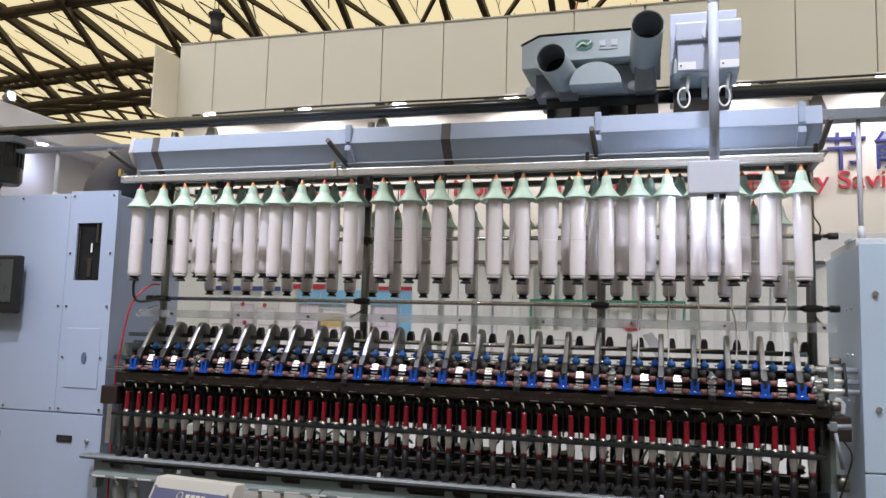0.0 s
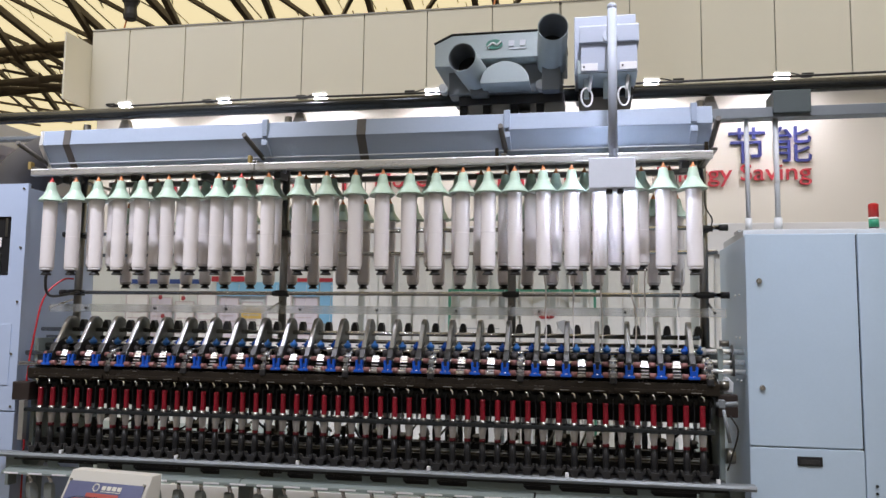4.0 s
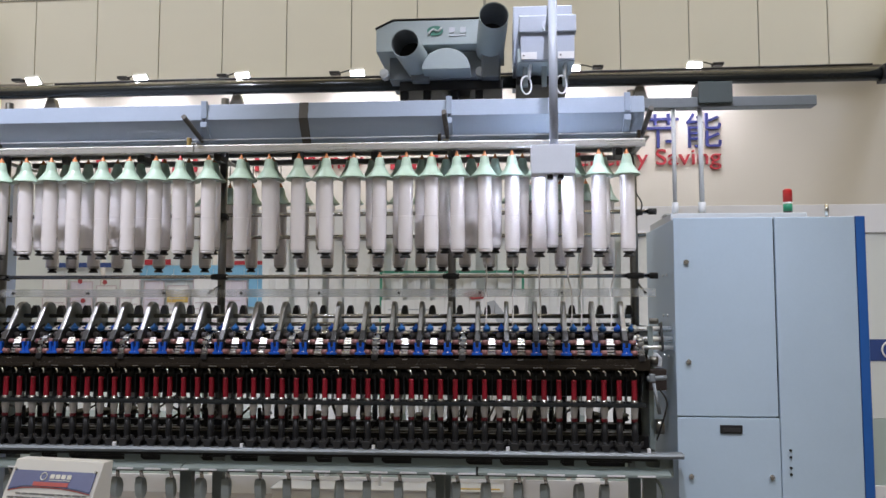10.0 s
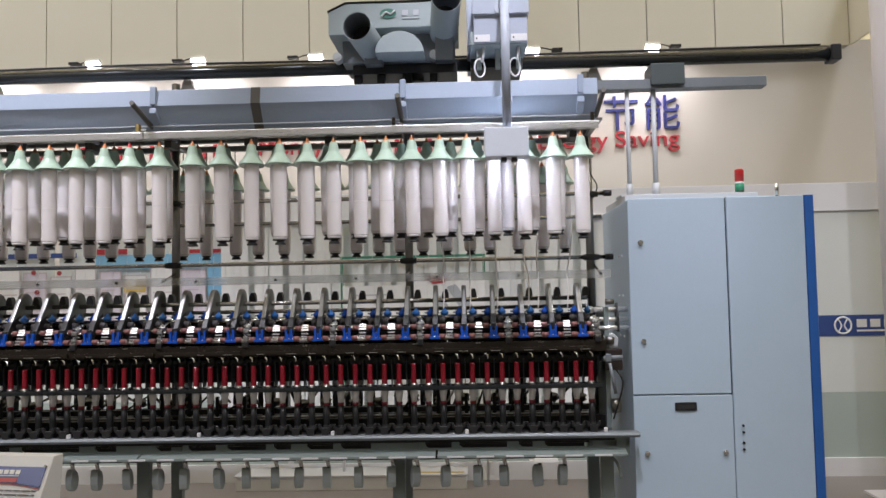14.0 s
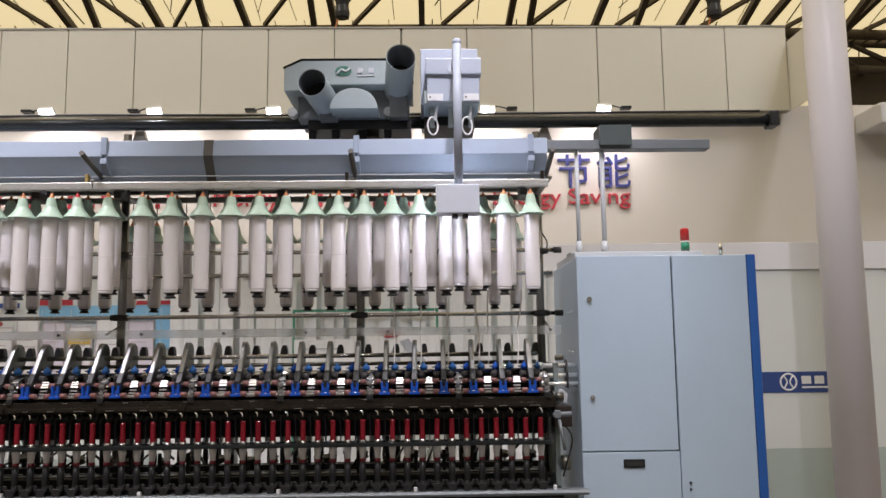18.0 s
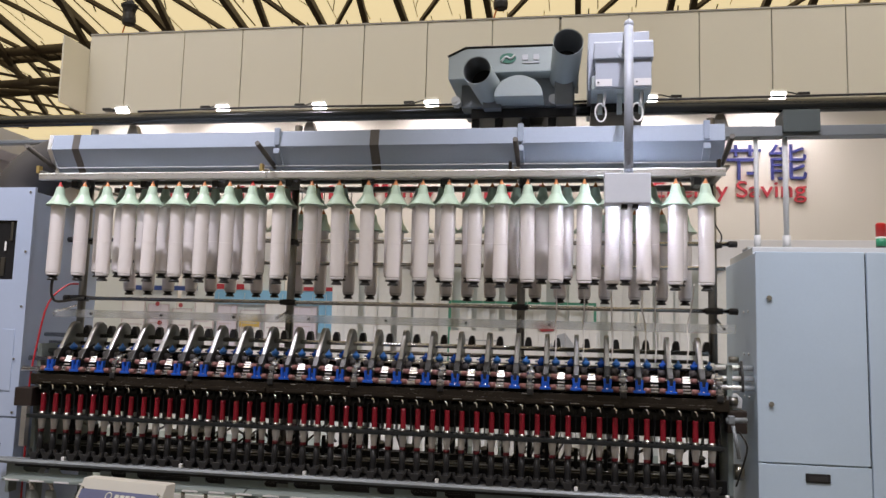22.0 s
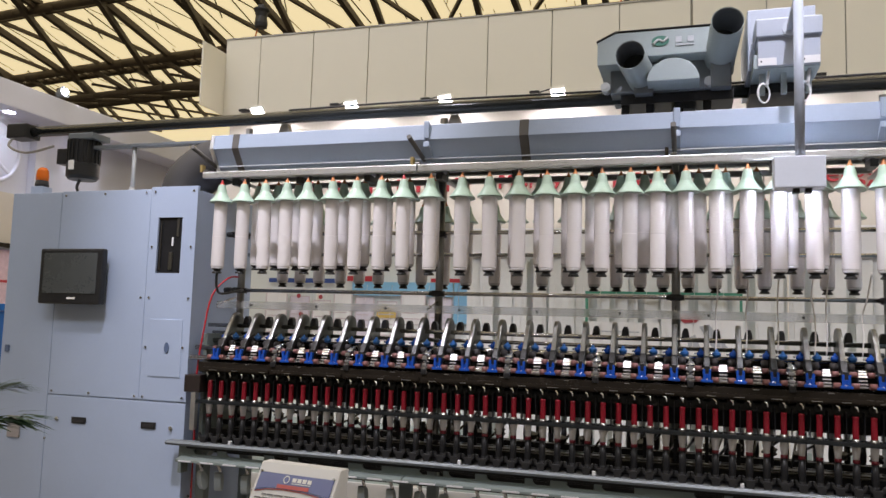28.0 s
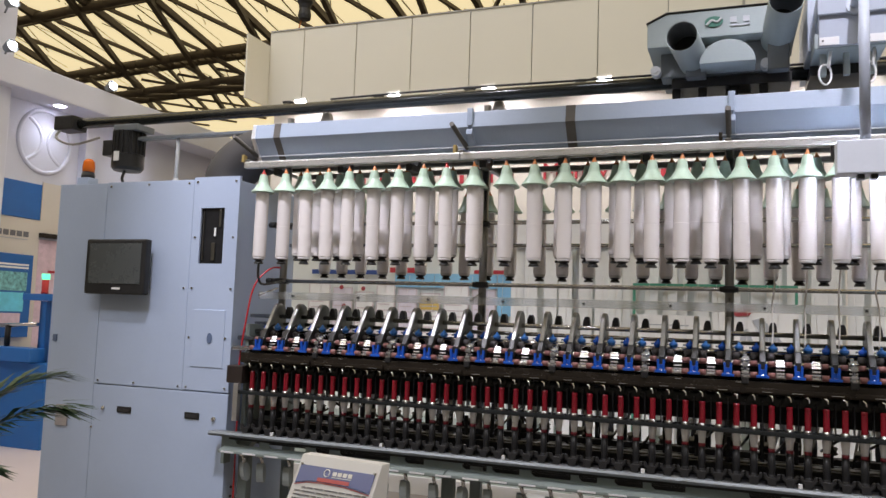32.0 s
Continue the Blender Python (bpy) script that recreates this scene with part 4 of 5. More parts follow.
for a, c in ((-1.78, -0.50), (-0.494, 0.905), (0.915, 1.79)):
    part("lip", prism(B(), [(-0.085, 0.768), (-0.022, 0.768), (-0.022, 0.797), (-0.05, 0.790), (-0.085, 0.781)], a, c, "x", 0.002), RAIL_PAINT, rail)
for i in range(26):
    lx = -1.72 + i * 0.136
    part("lip_tag", box(B(), lx - 0.040, lx + 0.040, -0.090, -0.086, 0.771, 0.779, 0.001), BOARD, rail, "pale tag along the lip")
for bx in (-1.478, -0.846, -0.216, 0.421, 1.053, 1.70):
    part("clip", box(B(), bx - 0.008, bx + 0.008, -0.050, -0.03, 0.872, 0.892, 0.003), BOARD, rail, "white plastic clip")
part("end_plate", box(B(), 1.79, 1.81, -0.03, 0.03, 0.76, 0.86, 0.002), RAIL_PAINT, rail)
part("end_plate", box(B(), -1.80, -1.78, -0.03, 0.03, 0.70, 0.86, 0.002), RAIL_PAINT, rail)
b = B()
sweep(b, [(1.70, -0.02, 0.77), (1.74, -0.03, 0.74), (1.76, -0.03, 0.70), (1.765, -0.03, 0.66)], 0.008, 6)
part("hook", b, RAIL_PAINT, rail)
part("tag_plate", box(B(), 1.36, 1.47, -0.095, -0.085, 0.745, 0.765, 0.003), WHITE_RAIL, rail)

# ---- brake pedals ----
def pedal():
    p = thing("brake_pedal", "grey plastic brake pedal hanging below the front rail", "pedal", "brake pedals")
    b = B()
    rod(b, (0, 0, 0.10), (0.012, 0.0, 0.05), 0.009, 8)
    box(b, -0.016, 0.016, -0.012, 0.012, 0.085, 0.115, 0.003)
    part("stem", b, STEEL, p, "worn steel stem")
    b = prism(B(), [(-0.010, 0.050), (0.010, 0.052), (0.024, 0.036), (0.031, 0.012), (0.031, -0.018), (0.024, -0.040), (0.008, -0.051), (-0.006, -0.044), (-0.014, -0.02), (-0.016, 0.02)], -0.019, 0.021, "x", 0.005)
    part("paddle", b, PEDAL, p, "grey rounded paddle")
    return p


p0 = pedal()
rng = random.Random(2)
pedal_x = [-1.68 + 0.1385 * i for i in range(24)]
for i, pxx in enumerate(pedal_x):
    m = pose(pxx + rng.uniform(-0.02, 0.02), -0.01, 0.668, rng.uniform(-8, 8), 0, rng.uniform(-25, 25))
    if i == 0:
        p0.matrix_basis = m
    else:
        copy_thing(p0, m)

# ---- spindles ----
def spindle():
    s = thing("spindle", "spindle with a red tube over a cream cone", "spindle", "spindles in the front row")
    b = lathe(B(), [(0.0132, 1.100), (0.0134, 1.11), (0.0122, 1.185), (0.0132, 1.188), (0.0132, 1.196), (0.0105, 1.2), (0.006, 1.2)], 14)
    part("tube", b, RED_TUBE, s, "red plastic tube")
    part("collar", lathe(B(), [(0.0185, 1.0985), (0.0185, 1.100), (0.0155, 1.1045), (0.0148, 1.107)], 14), PIPE, s, "bright spinning ring")
    part("cone", lathe(B(), [(0.0125, 1.021), (0.0182, 1.066), (0.0182, 1.0775)], 14), CREAM_TUBE, s, "cream plastic cone")
    part("red_ring", lathe(B(), [(0.0146, 1.006), (0.0146, 1.0205)], 14), DARK_RED, s)
    part("bolster", lathe(B(), [(0.020, 0.872), (0.020, 0.90), (0.014, 0.915), (0.016, 0.95), (0.0135, 1.0055)], 14), BLACK_METAL, s, "oily black bolster")
    return s


s0 = spindle()
for i in range(1, 48):
    copy_thing(s0, pose((i - 23.5) * PITCH, 0, 0))
s0.matrix_basis = pose(-23.5 * PITCH, 0, 0)
for i in range(0, 48):
    c = copy_thing(s0, pose((i - 23.5) * PITCH, 0.645, 0))
    c["group"] = "spindles in the rear row"

# ---- thread guides ----
def guide():
    g = thing("thread_guide", "black curved thread guide with a hook-shaped glint", "thread guide", "thread guides")
    b = B()
    box(b, -0.014, 0.014, 0.02, 0.045, 1.205, 1.24, 0.004)
    box(b, -0.005, 0.005, -0.024, 0.025, 1.226, 1.236, 0.003)
    rod(b, (0, 0.014, 1.228), (0, 0.03, 1.228), 0.019, 12)
    part("lappet", b, BLACK_GLOSS, g)
    # short bright streak drawn as the glint on the lappet
    b = B()
    sweep(b, [(-0.008, -0.030, 1.243), (-0.001, -0.034, 1.240), (0.003, -0.036, 1.232), (0.004, -0.037, 1.222)], 0.0033, 6)
    part("hook", b, CHROME, g, "bright hook drawn as a glint")
    b = B()
    box(b, 0.0335, 0.0365, -0.005, 0.045, 1.10, 1.215, 0.001)
    part("separator", b, BLACK_METAL, g, "thin black separator plate")
    return g


g0 = guide()
for i in range(1, 48):
    copy_thing(g0, pose((i - 23.5) * PITCH, 0, 0))
g0.matrix_basis = pose(-23.5 * PITCH, 0, 0)

# ---- spindle brakes ----
def brake():
    k = thing("spindle_brake", "dark grey plastic spindle brake with two horns", "spindle brake", "spindle brakes")
    b = prism(B(), [(-0.033, 0.925), (-0.022, 0.922), (-0.016, 0.907), (0.016, 0.907), (0.022, 0.922), (0.033, 0.925), (0.031, 0.905), (0.018, 0.893), (0.016, 0.873), (-0.016, 0.873), (-0.018, 0.893), (-0.031, 0.905)], -0.046, -0.026, "y", 0.003)
    part("yoke", b, BRAKE, k)
    return k


k0 = brake()
for i in range(1, 48):
    copy_thing(k0, pose((i - 23.5) * PITCH, 0, 0))
k0.matrix_basis = pose(-23.5 * PITCH, 0, 0)

# ---- drafting arms ----
def drafting_arm():
    a = thing("drafting_arm", "silver drafting arm with blue cradle and pink rubber rollers", "drafting arm", "drafting arms")
    edge = [(0.042, 1.420), (0.085, 1.484), (0.122, 1.542), (0.140, 1.562), (0.158, 1.571), (0.196, 1.570)]
    inner = [(0.192, 1.562), (0.160, 1.560), (0.148, 1.551), (0.133, 1.534), (0.096, 1.478), (0.054, 1.412)]
    part("hood", prism(B(), edge + inner, -0.0115, 0.0115, "x", 0.006), ARM_STEEL, a, "worn steel arm hood")
    side = [(0.012, 1.349), (0.052, 1.411), (0.098, 1.479), (0.135, 1.535), (0.150, 1.552), (0.162, 1.563), (0.190, 1.566), (0.216, 1.556), (0.232, 1.53), (0.236, 1.48), (0.228, 1.44), (0.150, 1.415), (0.080, 1.385), (0.03, 1.34)]
    part("side_cheek", prism(B(), side, -0.0105, 0.0105, "x", 0.002), HOOD_SIDE, a, "smoky grey cheek of the hood")
    b = prism(B(), [(0.006, 1.372), (0.045, 1.428), (0.12, 1.46), (0.13, 1.42), (0.06, 1.36), (0.02, 1.338)], -0.0135, 0.0135, "x", 0.003)
    part("spring_box", b, BLACK, a)
    b = box(B(), -0.026, 0.026, -0.028, -0.010, 1.3135, 1.3265, 0.004)
    for q in (-1, 1):
        prism(b, [(q * 0.005, 1.325), (q * 0.018, 1.325), (q * 0.017, 1.342), (q * 0.0185, 1.372), (q * 0.008, 1.373), (q * 0.0065, 1.345)], -0.024, -0.002, "y", 0.002)
    box(b, -0.010, 0.010, -0.016, -0.002, 1.326, 1.350, 0.002)
    cradle = part("cradle", b, BLUE, a, "blue plastic cradle")
    part("apron", box(B(), -0.011, 0.011, -0.006, 0.03, 1.352, 1.385, 0.003), BLACK, cradle, "black apron")
    for (cy, cz) in ((-0.008, 1.342), (0.040, 1.400)):
        for s in (-1, 1):
            b = B()
            rod(b, (s * 0.022, cy - 0.005, cz - 0.016 if cz < 1.36 else cz - 0.028), (s * 0.050, cy - 0.005, cz - 0.016 if cz < 1.36 else cz - 0.028), 0.0125, 14)
            part("top_roller", b, COT, a, "pink rubber roller")
    for s in (-1, 1):
        b = B()
        rod(b, (s * 0.018, 0.085, 1.402), (s * 0.048, 0.085, 1.402), 0.0165, 14)
        part("back_roller", b, GREY_RUBBER, a, "grey rubber roller")
        b = lathe(B(), [(0.003, 0.024), (0.008, 0.014), (0.019, 0.005), (0.0205, -0.003), (0.015, -0.013), (0.005, -0.017)], 12, Matrix.Translation((s * 0.034 + 0.01, 0.10, 1.437)))
        part("condenser", b, SKY_BLUE if s > 0 else BLUE, a, "blue plastic condenser")
    for hw, ay, az in ((0.052, 0.085, 1.402), (0.05, -0.013, 1.326), (0.05, 0.035, 1.372), (0.054, 0.10, 1.437)):
        b = B()
        rod(b, (-hw, ay, az), (hw, ay, az), 0.004, 8)
        part("arbor", b, CHROME, a)
    b = prism(B(), [(0.026, 1.492), (0.066, 1.492), (0.062, 1.535), (0.056, 1.552), (0.040, 1.552), (0.032, 1.535)], 0.190, 0.228, "y", 0.004)
    rod(b, (0.0, 0.17, 1.50), (0.05, 0.205, 1.50), 0.005, 8)
    part("latch", b, BLACK, a, "black latch knob")
    lean = Matrix.Translation((0.070, 0.03, 1.378)) @ Matrix.Rotation(radians(-28), 4, "X")
    for z0, z1, hw in ((-0.019, -0.009, 0.0175), (-0.006, 0.004, 0.0165), (0.007, 0.014, 0.0155)):
        part("clearer_plate", box(B(), -hw, hw, -0.003, 0.003, z0, z1, 0.001, lean), POLISHED, a, "polished clearer strip")
    # bright strips stand in for highlights on the fluted rollers
    for z, y in ((1.335, 0.002), (1.322, -0.004), (1.349, 0.014)):
        part("roller_glint", box(B(), 0.053, 0.087, y, y + 0.006, z - 0.0035, z + 0.0035, 0.001), POLISHED, a, "bright strip for light on the rollers")
    return a


a0 = drafting_arm()
for i in range(1, 24):
    copy_thing(a0, pose((2 * i - 23) * PITCH, 0, 0))
a0.matrix_basis = pose(-23 * PITCH, 0, 0)
# roller stands between every third pair of arms
def stand():
    s = thing("roller_stand", "bright cast roller stand between the drafting arms", "roller stand", "roller stands")
    b = B()
    box(b, -0.015, 0.013, -0.008, 0.03, 1.358, 1.378, 0.005)
    box(b, -0.013, 0.017, 0.03, 0.06, 1.384, 1.402, 0.005)
    box(b, -0.013, 0.012, -0.016, 0.01, 1.326, 1.343, 0.004)
    rod(b, (-0.02, 0.02, 1.388), (0.02, 0.02, 1.388), 0.006, 10)
    prism(b, [(-0.012, 1.315), (0.10, 1.315), (0.12, 1.41), (0.08, 1.412), (0.03, 1.37), (-0.006, 1.340)], -0.008, 0.008, "x", 0.003)
    part("casting", b, STAND_STEEL, s)
    part("bearing", box(B(), -0.015, 0.015, -0.024, -0.004, 1.288, 1.315, 0.005), BLACK, s)
    return s


st0 = stand()
for i in range(1, 8):
    copy_thing(st0, pose((6 * i - 21) * PITCH + 0.21, 0, 0))
st0.matrix_basis = pose(-21 * PITCH + 0.21, 0, 0)

# ---- roving bobbins ----
def bobbin(tip, name_group):
    o = thing("roving_bobbin", "pearl white roving tube under a mint green cone", "bobbin", name_group)
    part("tip", lathe(B(), [(0.012, -0.024), (0.0135, -0.014), (0.010, -0.004), (0.006, 0.004), (0.003, 0.014)], 12), tip, o)
    part("shade", lathe(B(), [(0.059, -0.112), (0.0615, -0.1095), (0.0605, -0.106), (0.044, -0.086), (0.0325, -0.068), (0.0275, -0.058), (0.022, -0.032), (0.018, -0.014), (0.012, -0.012)], 20), MINT, o, "mint green plastic cone")
    part("band", lathe(B(), [(0.0345, -0.298), (0.0352, -0.2975), (0.0352, -0.2945), (0.0345, -0.294)], 20), BOBBIN, o, "thin moulded band")
    part("tube", lathe(B(), [(0.0335, -0.4535), (0.0345, -0.450), (0.0345, -0.108), (0.02, -0.104)], 20), BOBBIN, o)
    part("cap", lathe(B(), [(0.027, -0.466), (0.0305, -0.463), (0.033, -0.454)], 18), BOBBIN_CAP, o, "milky plastic end cap")
    part("foot", lathe(B(), [(0.024, -0.490), (0.026, -0.486), (0.020, -0.478), (0.016, -0.474), (0.027, -0.468), (0.027, -0.461)], 16), BLACK, o, "black plastic foot")
    return o


ROW_A = [-1.562, -1.425, -1.298, -1.17, -1.05, -0.908, -0.773, -0.64, -0.52, -0.378, -0.218, -0.081, 0.064, 0.198, 0.33, 0.454, 0.582, 0.702, 0.822, 0.952, 1.080, 1.204, 1.340, 1.482, 1.609]
orange_one, red_one = bobbin(ORANGE, "hanging bobbins in the front row"), bobbin(RED, "hanging bobbins in the front row")
rng = random.Random(7)
first = {}
for row, (dy, dz, dx) in enumerate(((-0.12, 2.262, 0.0), (0.15, 2.30, -0.07), (0.55, 2.228, 0.005))):
    for i, x in enumerate(ROW_A):
        src = red_one if (row == 0 and i in (0, 8, 22)) else orange_one
        if row == 1 and i == 0:
            continue
        tilt = rng.uniform(-0.7, 0.7)
        bx = x + dx + (rng.uniform(-0.012, 0.012) if row else 0)
        if row:
            b = B()
            rod(b, (bx, dy, dz + 0.012), (bx, dy, 2.337 if row == 1 else 2.345), 0.003, 6)
            part("hanger_rod", b, PIPE, fr)
        m = pose(bx, dy, dz, rng.uniform(-0.6, 0.6), tilt, rng.uniform(0, 360))
        if src.name not in first:
            first[src.name] = 1
            src.matrix_basis = m
            continue
        c = copy_thing(src, m)
        c["group"] = ("hanging bobbins in the front row", "hanging bobbins in the middle row", "hanging bobbins in the rear row")[row]
        if row == 2:
            c["label"] = "milky roving tube under a mint cone in the rear row"

# roving yarns running down at the right
yarns = B()
for (x0, x1) in ((0.952, 0.95), (1.08, 1.08), (1.204, 1.213), (1.34, 1.365), (1.40, 1.412), (1.56, 1.555)):
    sweep(yarns, [(x0, -0.10, 1.80), (x0 + 0.005, 0.03, 1.70), (x1, 0.092, 1.625), (x1 + 0.004, 0.095, 1.53), (x1, 0.10, 1.45)], 0.0034, 5)
solid("roving_yarn", yarns, THREAD, "white roving yarns running down to the rollers", "yarn", kind="stuff")
rng = random.Random(3)
yarns = B()
for i in range(40):
    x = -1.55 + i * 0.08 + rng.uniform(-0.02, 0.02)
    rod(yarns, (x, 0.56, 1.76), (x + rng.uniform(-0.02, 0.02), 0.50, 1.45), 0.0012, 4)
solid("roving_yarn", yarns, THREAD, "fine yarns behind the creel", "yarn", kind="stuff")

# ---- suction duct ----
duct = thing("suction_duct", "pale lavender hexagonal sheet-metal suction duct", "duct")
HEX = [(-0.10, 2.452), (-0.088, 2.531), (0.42, 2.575), (0.50, 2.50), (0.40, 2.425), (-0.02, 2.345)]
SEG = ((-1.655, -0.418), (-0.412, 0.060), (0.095, 0.780), (0.786, 1.700))
for a, c in SEG:
    part("shell", prism(B(), HEX, a, c, "x", 0.003), DUCT_PAINT, duct)
def grow(k):
    cy, cz = 0.28, 2.478
    return [(cy + (y - cy) * k, cz + (z - cz) * k) for y, z in HEX]
part("strap", prism(B(), grow(1.008), 0.055, 0.100, "x", 0.001), STRAP, duct, "dull dark strap")
part("strap", prism(B(), grow(1.008), -1.53, -1.49, "x", 0.001), STRAP, duct, "dull dark strap")
for sx in (-0.415, 0.783, 1.62):
    b = box(B(), sx - 0.014, sx + 0.014, -0.108, -0.088, 2.458, 2.545, 0.003)
    prism(b, [(-0.105, 2.442), (-0.108, 2.415), (-0.02, 2.350), (-0.01, 2.372)], sx - 0.016, sx + 0.016, "x", 0.003)
    part("bracket", b, DUCT_PAINT, duct)
# pale strip drawn along the duct's fold
part("fold", box(B(), -1.64, 1.69, -0.052, -0.046, 2.362, 2.367, 0.001), POST_PAINT, duct, "thin pale line along the fold")
part("end_ring", prism(B(), grow(1.012), -1.667, -1.645, "x", 0.001), ALU, duct)
for i in range(5):
    bx = -1.36 + i * 0.72
    b = B()
    rod(b, (bx, 0.06, 2.385), (bx, 0.03, 2.34), 0.028, 12)
    part("suction_port", b, BLACK, duct, "black suction port")
b = B()
sweep(b, [(-1.66, 0.26, 2.475), (-1.78, 0.26, 2.475), (-1.92, 0.25, 2.43), (-2.02, 0.23, 2.34), (-2.04, 0.22, 2.24)], 0.142, 24)
el = part("elbow", b, HOSE, duct, "dark grey flexible elbow")

# ---- right cabinet ----
rc = thing("end_cabinet", "pale blue-grey steel end cabinet with a blue edge", "cabinet", at=(0, 0, 0))
part("body", box(B(), 1.848, 2.726, 0.045, 0.76, 0.06, 1.962, 0.004), GREY_PAINT, rc)
part("plinth", box(B(), 1.87, 2.70, 0.07, 0.74, 0.0, 0.06), BLACK, rc)
upper_door = part("upper_door", box(B(), 1.845, 2.306, 0.026, 0.046, 1.033, 1.966, 0.003), GREY_PAINT, rc)
lower_door = part("lower_door", box(B(), 1.845, 2.310, 0.026, 0.046, 0.10, 1.027, 0.003), GREY_PAINT, rc)
part("side_panel", box(B(), 2.314, 2.680, 0.026, 0.046, 0.10, 1.966, 0.004), GREY_PAINT, rc)
part("edge_panel", prism(B(), [(2.684, 0.028), (2.726, 0.03), (2.734, 0.045), (2.734, 0.7), (2.684, 0.7)], 0.10, 1.968, "z", 0.002), NAVY, rc, "strong blue edge strip")
# black strip stands in for shade in the door gap
part("gap", box(B(), 2.300, 2.335, 0.0435, 0.0448, 0.12, 1.960), BLACK, rc, "black strip for the shade between the doors")
part("top_plate", box(B(), 1.862, 2.515, 0.16, 0.72, 1.962, 2.003, 0.004), POST_PAINT, rc, "grey steel top plate")
def lock_on(parent, x, z, y=0.026):
    b = B()
    rod(b, (x, y, z), (x, y - 0.008, z), 0.012, 14)
    rod(b, (x, y - 0.008, z), (x, y - 0.014, z), 0.007, 12)
    part("lock", b, CHROME, parent, "chrome lock")
for lx, lz in ((1.901, 1.755), (1.902, 1.285), (1.903, 0.757), (2.268, 0.759)):
    lock_on(upper_door if lz > 1.05 else lower_door, lx, lz)
def recess_handle(parent, x0, x1, z0, z1, y=0.026):
    b = box(B(), x0, x1, y - 0.006, y + 0.004, z0, z1, 0.003)
    part("handle", b, BLACK, parent, "black recessed handle")
    b = box(B(), x0 + 0.012, x1 - 0.012, y - 0.009, y - 0.007, z0 + 0.008, z1 - 0.012, 0.001)
    part("grip", b, DARK_GREY, parent)
recess_handle(lower_door, 2.039, 2.141, 0.955, 0.994)
for hz in (0.882, 0.851, 0.802, 0.772):
    b = B()
    rod(b, (2.354, 0.027, hz), (2.354, 0.020, hz), 0.006, 8)
    part("screw", b, BLACK, rc)
for hz in (1.70, 1.5, 1.3):
    for hy in (0.2, 0.3):
        b = B()
        rod(b, (1.849, hy, hz), (1.842, hy, hz), 0.006, 8)
        part("screw", b, ALU, rc)
# things on the right cabinet
tl = thing("signal_lamp", "red and green stack signal lamp on the end cabinet", "signal lamp", at=(2.474, 0.30, 2.005))
part("base", lathe(B(), [(0.022, 0), (0.022, 0.02)], 16), DARK_GREY, tl)
part("green_lens", lathe(B(), [(0.0225, 0.02), (0.0225, 0.06)], 16), GREEN, tl)
part("red_lens", lathe(B(), [(0.0225, 0.065), (0.0225, 0.128), (0.015, 0.134)], 16), RED, tl)
part("rim", lathe(B(), [(0.0235, 0.058), (0.0235, 0.066)], 16), WHITE_RAIL, tl)
eb = B()
ring(eb, 0.027, 0.008, Matrix.Translation((2.60, 0.14, 2.008)) @ Euler((radians(90), 0, radians(65))).to_matrix().to_4x4(), 20, 8)
rod(eb, (2.60, 0.14, 1.960), (2.60, 0.14, 1.978), 0.016, 10)
solid("lifting_eye", eb, STEEL, "steel lifting eye bolt on the cabinet top", "eye bolt")

# ---- left cabinet ----
lc = thing("drive_cabinet", "tall pale blue steel drive cabinet with screwed panels", "cabinet")
part("body", box(B(), -3.135, -1.818, 0.046, 0.64, 0.05, 2.255, 0.005), BLUE_PAINT, lc)
part("plinth", box(B(), -3.10, -1.84, 0.08, 0.62, 0.0, 0.05), BLACK, lc)
part("panel", box(B(), -3.138, -2.767, 0.028, 0.047, 0.06, 2.262, 0.003), BLUE_PAINT, lc)
part("panel", box(B(), -2.764, -2.129, 0.028, 0.047, 1.066, 2.266, 0.003), BLUE_PAINT, lc)
# panel with the window opening
pw = B()
corner_in = [(-2.070, 1.781), (-1.908, 1.781), (-1.908, 2.099), (-2.070, 2.099)]
corner_out = [(-2.126, 1.069), (-1.816, 1.069), (-1.816, 2.278), (-2.126, 2.278)]
for depth, order in ((0.028, 1), (0.047, -1)):
    vi = [pw.verts.new((x, depth, z)) for x, z in corner_in]
    vo = [pw.verts.new((x, depth, z)) for x, z in corner_out]
    for k in range(4):
        pw.faces.new((vo[k], vo[(k + 1) % 4], vi[(k + 1) % 4], vi[k])[::order])
    if order == 1:
        front_in, front_out = vi, vo
for k in range(4):
    n = (k + 1) % 4
    pw.faces.new((front_in[k], front_in[n], vi[n], vi[k]))
    pw.faces.new((front_out[n], front_out[k], vo[k], vo[n]))
bmesh.ops.recalc_face_normals(pw, faces=pw.faces[:])
part("window_panel", pw, BLUE_PAINT, lc)
part("window_inside", box(B(), -2.074, -1.904, 0.040, 0.0455, 1.775, 2.105), BLACK_METAL, lc, "dark flat sheet behind the window")
wb = box(B(), -2.050, -2.046, 0.030, 0.042, 1.80, 2.08)
box(wb, -1.99, -1.965, 0.031, 0.041, 1.80, 1.90, 0.003)
box(wb, -1.945, -1.93, 0.031, 0.041, 1.99, 2.09, 0.003)
part("mechanism", wb, PIPE, lc)
part("white_tab", box(B(), -1.972, -1.962, 0.028, 0.033, 1.935, 1.985, 0.001), PAPER, lc)
drive_door = part("lower_door", box(B(), -2.764, -1.816, 0.028, 0.047, 0.06, 1.060, 0.003), BLUE_PAINT, lc)
hatch = part("hatch", box(B(), -2.078, -1.864, 0.024, 0.029, 1.20, 1.52, 0.002), BLUE_PAINT, lc)
